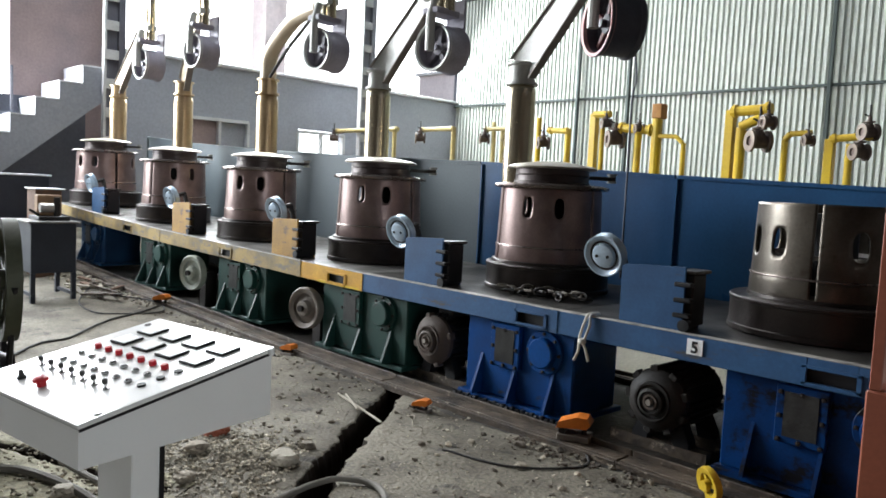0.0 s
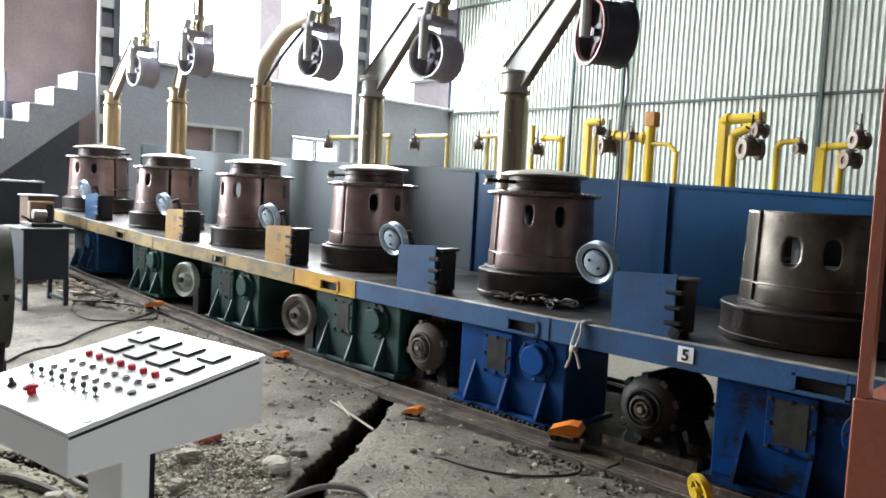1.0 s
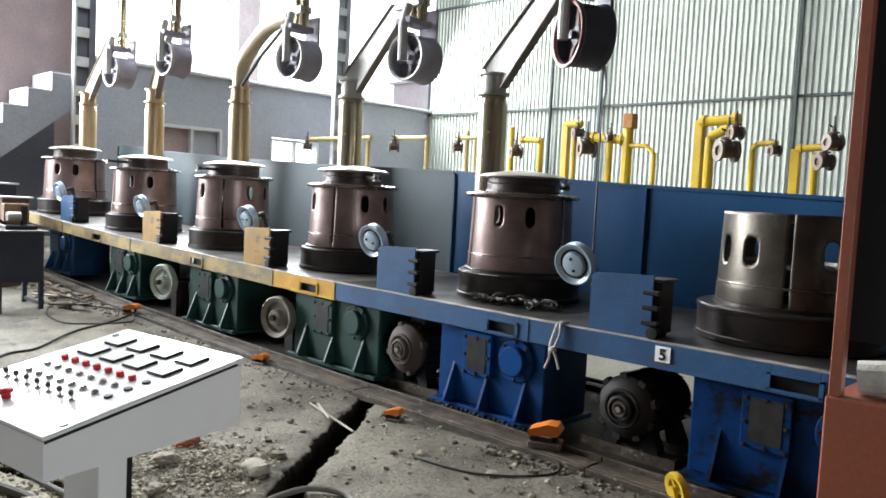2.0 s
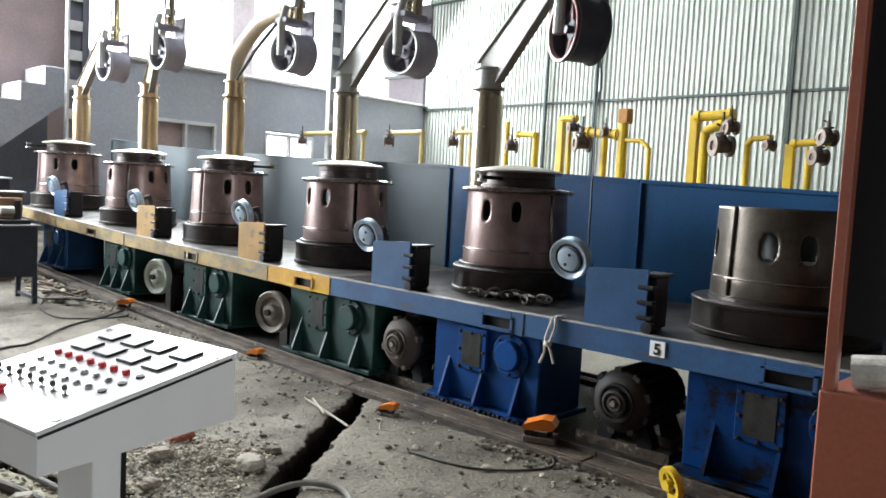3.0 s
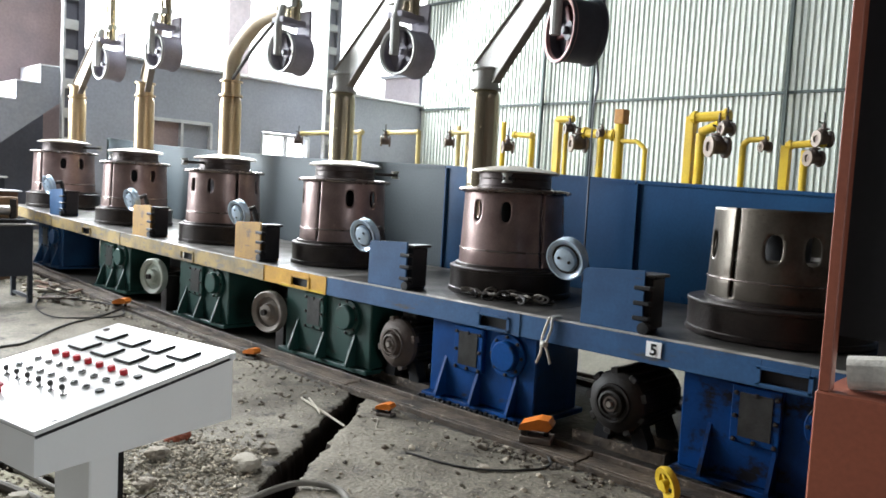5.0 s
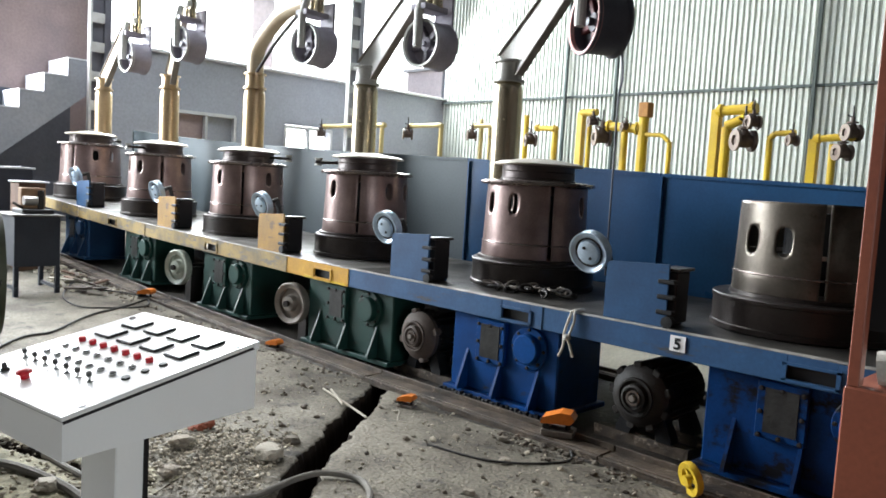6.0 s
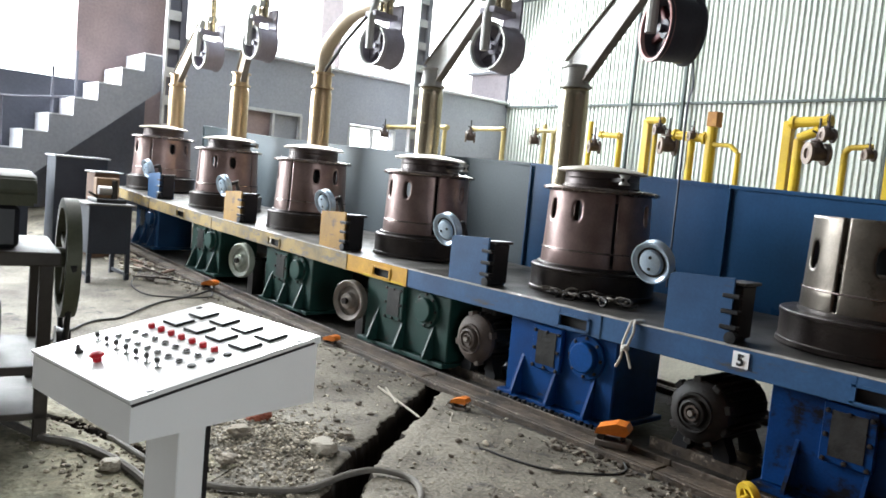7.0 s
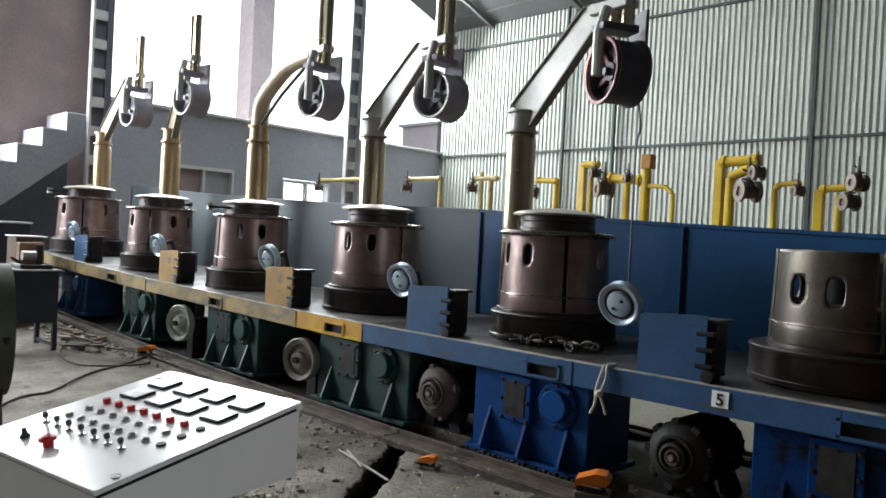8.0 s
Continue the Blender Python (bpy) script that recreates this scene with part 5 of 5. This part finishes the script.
def stone_mesh(rnd, size, flat=0.7, fine=1):
    bm = B()
    bmesh.ops.create_icosphere(bm, subdivisions=fine, radius=1.0)
    if fine > 1:
        off = rnd.uniform(0, 50)
        for v in bm.verts:
            q = v.co * 1.3 + Vector((off, 0, 0))
            v.co *= 1 + 0.45 * noise.noise(q) + 0.12 * noise.noise(q * 3)
            v.co = Vector((round(v.co.x * 3.2) / 3.2 * 0.4 + v.co.x * 0.6, v.co.y, min(v.co.z, 0.75))) * size
            v.co.z *= flat
        return bm
    for v in bm.verts:
        v.co *= rnd.uniform(0.7, 1.15)
        v.co = Vector((v.co.x * size * rnd.uniform(0.85, 1.15), v.co.y * size, v.co.z * size * flat))
    return bm


def make_rubble():
    rnd = random.Random(11)
    verts, faces = [], []

    soil = []

    def add(x, y, s, dirt=False):
        bm = stone_mesh(rnd, s, 0.55)
        m = pose(x, y, floor_height(x, y) + s * 0.25, rnd.uniform(-30, 30), rnd.uniform(-30, 30), rnd.uniform(0, 360))
        base = len(verts)
        verts.extend(tuple(m @ v.co) for v in bm.verts)
        bm.verts.index_update()
        faces.extend(tuple(base + v.index for v in f.verts) for f in bm.faces)
        soil.extend([1 if dirt else 0] * len(bm.faces))
        bm.free()

    for _ in range(4200):
        x, y = rnd.gauss(-3.08, 0.28), rnd.gauss(1.72, 0.22)
        if trench_distance(x, y) > 0.13:
            add(x, y, rnd.choice((0.003, 0.004, 0.004, 0.005, 0.006, 0.008, 0.012)))
    for _ in range(650):
        x = rnd.uniform(-3.3, -1.4)
        if noise.noise((x * 4.5, 2.7, 0.4)) + rnd.uniform(-0.25, 0.25) > -0.02:
            add(x, 3.12 - abs(rnd.gauss(0, 0.1)), rnd.choice((0.004, 0.005, 0.006, 0.008, 0.012, 0.018)), rnd.random() < 0.85)
    for _ in range(1900):
        x, y = rnd.uniform(-4.9, -0.9), rnd.uniform(1.2, 3.15)
        if trench_distance(x, y) > 0.13:
            add(x, y, rnd.choice((0.0025, 0.0025, 0.003, 0.004, 0.005, 0.008)))
    for _ in range(260):
        x, y = rnd.uniform(-4.6, -1.0), rnd.uniform(1.5, 3.12)
        if trench_distance(x, y) > 0.14:
            add(x, y, rnd.choice((0.008, 0.01, 0.012, 0.016, 0.022)), rnd.random() < 0.6)
    for _ in range(700):
        x = rnd.uniform(-5.5, -0.9)
        add(x, rnd.uniform(3.31, 3.42), rnd.choice((0.005, 0.008, 0.012)), True)
    for _ in range(300):
        x = rnd.uniform(-9.5, -3.7)
        add(x, 3.1 - abs(rnd.gauss(0, 0.1)), rnd.choice((0.006, 0.01, 0.014)), rnd.random() < 0.7)
    for _ in range(160):
        add(rnd.gauss(-8.3, 0.5), rnd.gauss(3.0, 0.15), rnd.choice((0.015, 0.025, 0.035)))
    for _ in range(380):
        add(rnd.uniform(-3.9, -2.6), rnd.gauss(1.0, 0.12), rnd.choice((0.006, 0.009, 0.014)))
    for _ in range(140):
        f = rnd.random()
        k = int(f * 5)
        (ax, ay), (bx, by) = TRENCH[k], TRENCH[k + 1]
        g = f * 5 - k
        x, y = ax + (bx - ax) * g + rnd.uniform(-0.05, 0.05), ay + (by - ay) * g + rnd.uniform(-0.05, 0.05)
        add(x, y, rnd.choice((0.01, 0.018)))
    me = bpy.data.meshes.new("rubble")
    me.from_pydata(verts, [], faces)
    me.materials.append(RUBBLE_ISLAND)
    me.materials.append(CLOD)
    me.polygons.foreach_set("material_index", soil)
    tagged(new("rubble", me), "scattered grey rubble and grit on the floor", "rubble", kind="stuff")
    for x, y, s, name, mt, words in ((-2.9, 1.87, 0.062, "concrete_chunk", STONE_PALE, "pale broken concrete chunk on the floor"), (-3.44, 1.82, 0.06, "broken_brick", BRICK, "broken red brick on the floor"),
                                     (-3.2, 1.6, 0.05, "concrete_chunk", RUBBLE, "grey broken concrete chunk on the floor"), (-3.05, 2.1, 0.04, "concrete_chunk", RUBBLE, "grey broken concrete chunk on the floor"),
                                     (-3.0, 1.45, 0.045, "concrete_chunk", RUBBLE, "grey broken concrete chunk on the floor"), (-2.45, 2.98, 0.03, "concrete_chunk", RUBBLE, "grey broken concrete chunk on the floor"),
                                     (-2.1, 2.35, 0.025, "concrete_chunk", RUBBLE, "grey broken concrete chunk on the floor"), (-1.75, 2.42, 0.02, "concrete_chunk", STONE_PALE, "small pale concrete chunk on the floor"),
                                     (-2.25, 2.75, 0.03, "concrete_chunk", RUBBLE, "grey broken concrete chunk on the floor"), (-3.1, 1.0, 0.05, "concrete_chunk", STONE_PALE, "pale broken concrete chunk by the hose")):
        ob = part(name, stone_mesh(rnd, s, 0.6, 3), mt)
        ob.matrix_world = pose(x, y, floor_height(x, y) + s * 0.35, 0, 6, rnd.uniform(0, 360))
        tagged(ob, words, "rubble", "rubble chunks")


def cable(name, words, points, r, material):
    p = curve_points([(x, y, ground_height(x, y) + r + dz) for x, y, dz in points], 6)
    p = [Vector((q.x, q.y, max(q.z, ground_height(q.x, q.y) + r * 0.8))) for q in p]
    tagged(part(name, tube(B(), p, r, 8), material, None, "", True), words, name, "cables on the floor")


def make_valve_wheel():
    w = thing("hand_wheel", pose(-1.5, 3.12, rise(-1.5)), "yellow painted wheel standing by the channel", "wheel")
    m = Matrix.Translation((0, 0, 0.075)) @ pose(0, 0, 0, 12, 0, -30) @ Y_AXIS
    part("rim", lathe(B(), ((0.05, -0.012), (0.074, -0.016), (0.078, 0.0), (0.074, 0.016), (0.05, 0.012), (0.05, -0.012)), 28, m), YELLOW_CLEAN, w, "", True)
    part("hub", lathe(B(), ((0.0, -0.03), (0.02, -0.03), (0.022, 0.03), (0.0, 0.03)), 14, m), YELLOW_CLEAN, w, "", True)
    for k in range(3):
        part("spoke", box(B(), 0.015, 0.05, -0.008, 0.008, -0.008, 0.008, 0, m @ pose(0, 0, 0, 0, 0, 120 * k)), YELLOW_CLEAN, w)


def make_sticks():
    for k, (a, b) in enumerate((((-3.74, 2.79), (-3.12, 2.62)), ((-3.7, 2.82), (-3.38, 2.66)))):
        za, zb = floor_height(*a), rise(b[0])
        s = part("lath", tube(B(), ((*a, za + 0.012), ((a[0] + b[0]) / 2, (a[1] + b[1]) / 2, (za + zb) / 2 + 0.018), (*b, zb + 0.02)), 0.0065, 6), LATH)
        tagged(s, "thin pale wooden lath on the floor", "wood lath", "wood laths")


def make_scrap():
    """Slats and offcuts thrown down beside the bench stand."""
    rnd = random.Random(3)
    for k in range(16):
        x, y = rnd.gauss(-8.15, 0.4), rnd.uniform(2.72, 3.08)
        w, l = rnd.uniform(0.012, 0.03), rnd.uniform(0.18, 0.5)
        ob = part("offcut", box(B(), -l / 2, l / 2, -w, w, -0.008, 0.008, 0.002), rnd.choice((WOOD_DARK, LATH, RUST_RAIL)))
        ob.matrix_world = pose(x, y, floor_height(x, y) + rnd.uniform(0.02, 0.07), rnd.uniform(-12, 12), rnd.uniform(-8, 8), rnd.uniform(-50, 40))
        tagged(ob, "dusty brown offcut lying on the scrap by the stand", "offcut", "offcuts")


def make_shade_sheets():
    """Added black sheets that give the dark at the machine's back under the bed, with gaps."""
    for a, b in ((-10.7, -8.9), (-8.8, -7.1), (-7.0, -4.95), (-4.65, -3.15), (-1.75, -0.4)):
        s = thing("back_plate", pose(0, 0, 0), "added black sheet for the dark under the bed", "plate", "back plates")
        # Black stands in for the shade behind the gearboxes.
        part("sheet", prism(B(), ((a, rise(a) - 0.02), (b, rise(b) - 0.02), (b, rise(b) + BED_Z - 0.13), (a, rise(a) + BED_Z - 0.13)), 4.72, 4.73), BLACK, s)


def make_table():
    """Steel box on a welded stand with a small bench machine on it."""
    t = thing("steel_stand", pose(-8.22, 2.2, floor_height(-7.95, 2.4)), "dark slate steel box on a welded stand", "stand")
    part("box_body", box(B(), 0.0, 0.5, 0.0, 0.4, 0.27, 0.74, 0.008), SLATE_BLUE, t)
    part("top_sheet", box(B(), -0.03, 0.53, -0.03, 0.43, 0.74, 0.755, 0.003), TOP_STEEL, t, "pale worn top sheet")
    for x, y in ((0.02, 0.02), (0.48, 0.02), (0.02, 0.38), (0.48, 0.38)):
        part("leg", box(B(), x - 0.02, x + 0.02, y - 0.02, y + 0.02, -0.01, 0.27), SLATE_BLUE, t)
    for y in (0.02, 0.38):
        part("stretcher", box(B(), 0.0, 0.52, y - 0.012, y + 0.012, 0.05, 0.08), SLATE_BLUE, t)
    m = thing("bench_machine", pose(-8.0, 2.44, floor_height(-7.95, 2.4) + 0.755), "small brown and black bench machine on the steel stand", "machine")
    part("base", box(B(), -0.16, 0.16, -0.14, 0.14, 0.0, 0.04, 0.006), BLACK, m)
    part("housing", box(B(), -0.12, -0.02, -0.1, 0.12, 0.04, 0.24, 0.01), WOOD, m, "brown housing")
    part("column", tube(B(), ((0.06, 0.05, 0.04), (0.06, 0.05, 0.22)), 0.03), IRON, m)
    part("roller", lathe(B(), ((0.0, -0.06), (0.045, -0.06), (0.045, 0.06), (0.0, 0.06)), 18, Matrix.Translation((0.05, -0.04, 0.12)) @ Y_AXIS), RIM, m, "bright roller", True)
    part("lever", tube(B(), ((0.02, -0.1, 0.05), (0.1, -0.2, 0.1)), 0.012), IRON, m)
    crate = thing("wooden_box", pose(-9.35, 2.62, floor_height(-9.2, 2.6)), "brown wooden box behind the steel stand", "box")
    part("carcass", box(B(), 0, 0.3, 0, 0.27, 0.0, 0.96, 0.008), WOOD_DARK, crate)
    part("lid", box(B(), -0.02, 0.33, -0.02, 0.3, 0.96, 0.975, 0.004), TREAD, crate, "pale lid")
    for x, y, w, h in ((-10.5, 1.6, 0.6, 0.98), (-10.4, 2.45, 0.6, 1.1)):
        k = thing("steel_cabinet", pose(x, y, floor_height(x, y)), "dark slate steel cabinet with a pale top", "cabinet", "steel cabinets")
        part("carcass", box(B(), 0, 0.4, 0, w, 0, h - 0.02, 0.008), SLATE_BLUE, k)
        part("top", box(B(), -0.02, 0.42, -0.02, w + 0.02, h - 0.02, h, 0.003), TREAD, k, "pale top")


def make_pointing_machine():
    """Bench with a hooded machine and a big hand wheel beside the aisle."""
    b = thing("bench_machine_large", pose(-3.75, 0.1, 0.0, 0, 0, -9), "olive and black machine on a heavy bench with a side wheel", "machine")
    for x, y in ((0.0, 0.0), (0.0, 0.74), (-0.6, 0.0), (-0.6, 0.74)):
        part("leg", box(B(), x - 0.03, x + 0.03, y, y + 0.055, 0.0, 0.82, 0.005), OLIVE_DARK, b)
    part("bench_top", box(B(), -0.66, 0.05, -0.1, 0.82, 0.78, 0.84, 0.006), OLIVE_DARK, b)
    part("shelf", box(B(), -0.62, 0.03, 0.0, 0.79, 0.3, 0.34, 0.004), OLIVE_DARK, b)
    part("shelf", box(B(), -0.62, 0.03, 0.0, 0.79, 0.1, 0.13, 0.004), OLIVE_DARK, b)
    part("body", box(B(), -0.55, -0.05, -0.1, 0.66, 0.84, 1.03, 0.02), BLACK, b, "black machine body")
    hood = B()
    prism(hood, ((-0.55, 1.03), (0.0, 1.03), (0.02, 1.09), (-0.03, 1.15), (-0.12, 1.17), (-0.5, 1.17)), -0.1, 0.72)
    bmesh.ops.bevel(hood, geom=list(hood.edges), offset=0.012, segments=2, affect="EDGES")
    part("hood", hood, BENCH_GREEN, b, "olive hood", True)
    for z in (0.9, 0.945):
        for y in (0.2, 0.26, 0.32):
            part("stud", lathe(B(), ((0.008, 0), (0.008, 0.01), (0.0, 0.012)), 8, Matrix.Translation((-0.05, y, z)) @ pose(0, 0, 0, 0, 90)), RIM, b)
    part("motor", lathe(B(), ((0.0, -0.16), (0.11, -0.16), (0.12, -0.1), (0.12, 0.14), (0.0, 0.15)), 24, Matrix.Translation((-0.25, 0.45, 0.47)) @ Y_AXIS), MOTOR_IRON, b, "", True)
    wm = Matrix.Translation((-0.12, 0.86, 0.8)) @ Y_AXIS
    r = 0.27
    wheel = part("flywheel", lathe(B(), ((r * 0.84, -0.03), (r, -0.03), (r, 0.03), (r * 0.84, 0.03), (r * 0.84, -0.03)), 40, wm), BENCH_GREEN, b, "olive spoked flywheel", True)
    part("hub", lathe(B(), ((0.0, -0.05), (0.045, -0.05), (0.045, 0.05), (0.0, 0.05)), 16, wm), BENCH_GREEN, wheel, "", True)
    for k in range(5):
        part("spoke", box(B(), 0.03, r * 0.88, -0.018, 0.018, -0.012, 0.012, 0.003, wm @ pose(0, 0, 0, 0, 0, 72 * k + 15)), BENCH_GREEN, wheel)
    part("belt", tube(B(), ((-0.12 + r, 0.86, 0.8), (-0.1, 0.86, 0.36), (-0.25, 0.86, 0.36), (-0.12 - r, 0.86, 0.8)), 0.014, 6), BLACK, b, "black drive belt")
    part("axle", tube(B(), ((-0.12, 0.6, 0.8), (-0.12, 0.92, 0.8)), 0.02), IRON, b)
    part("pulley", lathe(B(), ((0.0, -0.03), (0.075, -0.03), (0.06, 0.0), (0.075, 0.03), (0.0, 0.03)), 20, Matrix.Translation((-0.18, 0.86, 0.4)) @ Y_AXIS), IRON, b, "", True)


RUBBLE_ISLAND = mat("loose_rubble", (0.5, 0.445, 0.35), 0.9, second=(0.17, 0.14, 0.1), scale=14, fine=80, bump=0.5, island=0.75)
CLOD = mat("dirt_clods", (0.13, 0.105, 0.08), 0.9, second=(0.06, 0.047, 0.036), scale=14, fine=80, bump=0.5, island=0.6)
STONE_PALE = mat("pale_concrete_lump", (0.44, 0.4, 0.33), 0.85, second=(0.3, 0.265, 0.21), scale=9, fine=60, bump=0.5)
WOOD_DARK = mat("dark_brown_wood", (0.15, 0.085, 0.055), 0.75, second=(0.1, 0.06, 0.04), scale=6, fine=60, bump=0.25)
# Cream that paints the daylight on the floor behind the machine.
LIT_FLOOR_CREAM = mat("lit_floor_cream", (0.72, 0.67, 0.52), 0.6, second=(0.55, 0.5, 0.38), scale=4, fine=50, bump=0.1)
SLATE_BLUE = mat("slate_blue_steel", (0.034, 0.04, 0.055), 0.5, second=(0.022, 0.026, 0.036), scale=4, fine=60, bump=0.1)
OLIVE_DARK = mat("dark_olive_steel", (0.045, 0.036, 0.027), 0.6, second=(0.025, 0.021, 0.017), scale=6, fine=60, bump=0.15)
make_number_sign()
make_rope()
make_chain()
make_drag_chain()
make_pedal(-2.3, 3.24, 25, 1.2, 0.036)
for x, y, turn, big in ((-3.21, 3.0, 20, 0.72), (-4.8, 3.12, 15, 0.8), (-7.0, 3.13, 30, 1.0)):
    make_pedal(x, y, turn, big)
make_rubble()
make_valve_wheel()
make_sticks()
make_scrap()
make_shade_sheets()
# Added leaning sheet stands in for the bright floor beyond the bed.
board = part("board", prism(B(), ((4.74, 0.02), (5.5, 0.6), (5.492, 0.612), (4.728, 0.032)), 1.2, 4.6, pose(0, 0, 0, 0, 0, 90)), LIT_FLOOR_CREAM)
tagged(board, "added cream sheet for the daylit floor behind the machine", "sheet")
wire = part("steel_wire", tube(B(), curve_points(((-2.98, 4.62, 2.3), (-2.96, 4.63, 2.1), (-2.99, 4.64, 1.95), (-3.0, 4.66, 1.4), (-3.0, 4.66, 0.72))), 0.0075, 6), SLATE)
tagged(wire, "dark steel wire hanging from an overhead wheel", "wire")
make_table()
make_pointing_machine()
cable("rubber_hose", "dusty grey hose looping over the floor", ((-3.5, 1.12, 0), (-3.1, 1.18, 0), (-2.82, 1.28, 0), (-2.67, 1.42, 0), (-2.59, 1.6, 0), (-2.61, 1.82, 0.012), (-2.6, 1.97, 0.01), (-2.46, 2.05, 0), (-2.28, 1.95, 0), (-2.2, 1.75, 0), (-2.15, 1.5, 0), (-2.0, 1.2, 0)), 0.014, HOSE)
cable("rubber_hose", "muddy grey hose along the floor by the desk", ((-4.4, 0.62, 0), (-3.61, 0.86, 0), (-3.44, 0.95, 0), (-3.2, 1.01, 0), (-2.96, 1.06, 0), (-2.6, 1.06, 0), (-2.2, 0.9, 0)), 0.018, HOSE)
cable("power_cable", "thin black cable curving over the floor", ((-2.62, 2.6, 0), (-2.3, 2.68, 0), (-2.12, 2.88, 0), (-2.08, 3.05, 0), (-2.2, 3.18, 0.01)), 0.006, CABLE)
cable("power_cable", "thin black cable in a loose loop on the floor", ((-8.2, 2.9, 0), (-7.49, 2.55, 0), (-6.95, 2.5, 0), (-6.75, 2.7, 0), (-6.7, 3.0, 0), (-7.1, 3.12, 0), (-7.6, 2.95, 0), (-7.9, 2.7, 0)), 0.007, CABLE)
cable("power_cable", "black cable running along the aisle floor", ((-5.3, 1.2, 0), (-6.0, 1.74, 0), (-6.1, 2.0, 0), (-6.5, 2.4, 0), (-6.8, 2.9, 0), (-7.0, 3.15, 0)), 0.009, CABLE)
cable("power_cable", "pale wire curl on the floor by a pedal", ((-3.18, 2.86, 0), (-3.1, 2.84, 0.02), (-3.02, 2.76, 0), (-2.96, 2.77, 0)), 0.0032, LATH)


def motions():
    for ob, x, y, speed, phase, drift in TURNING:
        start = math.degrees(math.atan2(-y, -x)) + phase
        walk(ob, [(t / 5, pose(0, 0, 0, 0, 0, start + speed * t / 5 + (float(np.interp(t / 5, *drift)) if drift else 0.0))) for t in range(41)])
    for ob, m, speed in SPINNING:
        walk(ob, [(t / 15, m @ pose(0, 0, 0, 0, 0, speed * t / 15)) for t in range(121)])


motions()
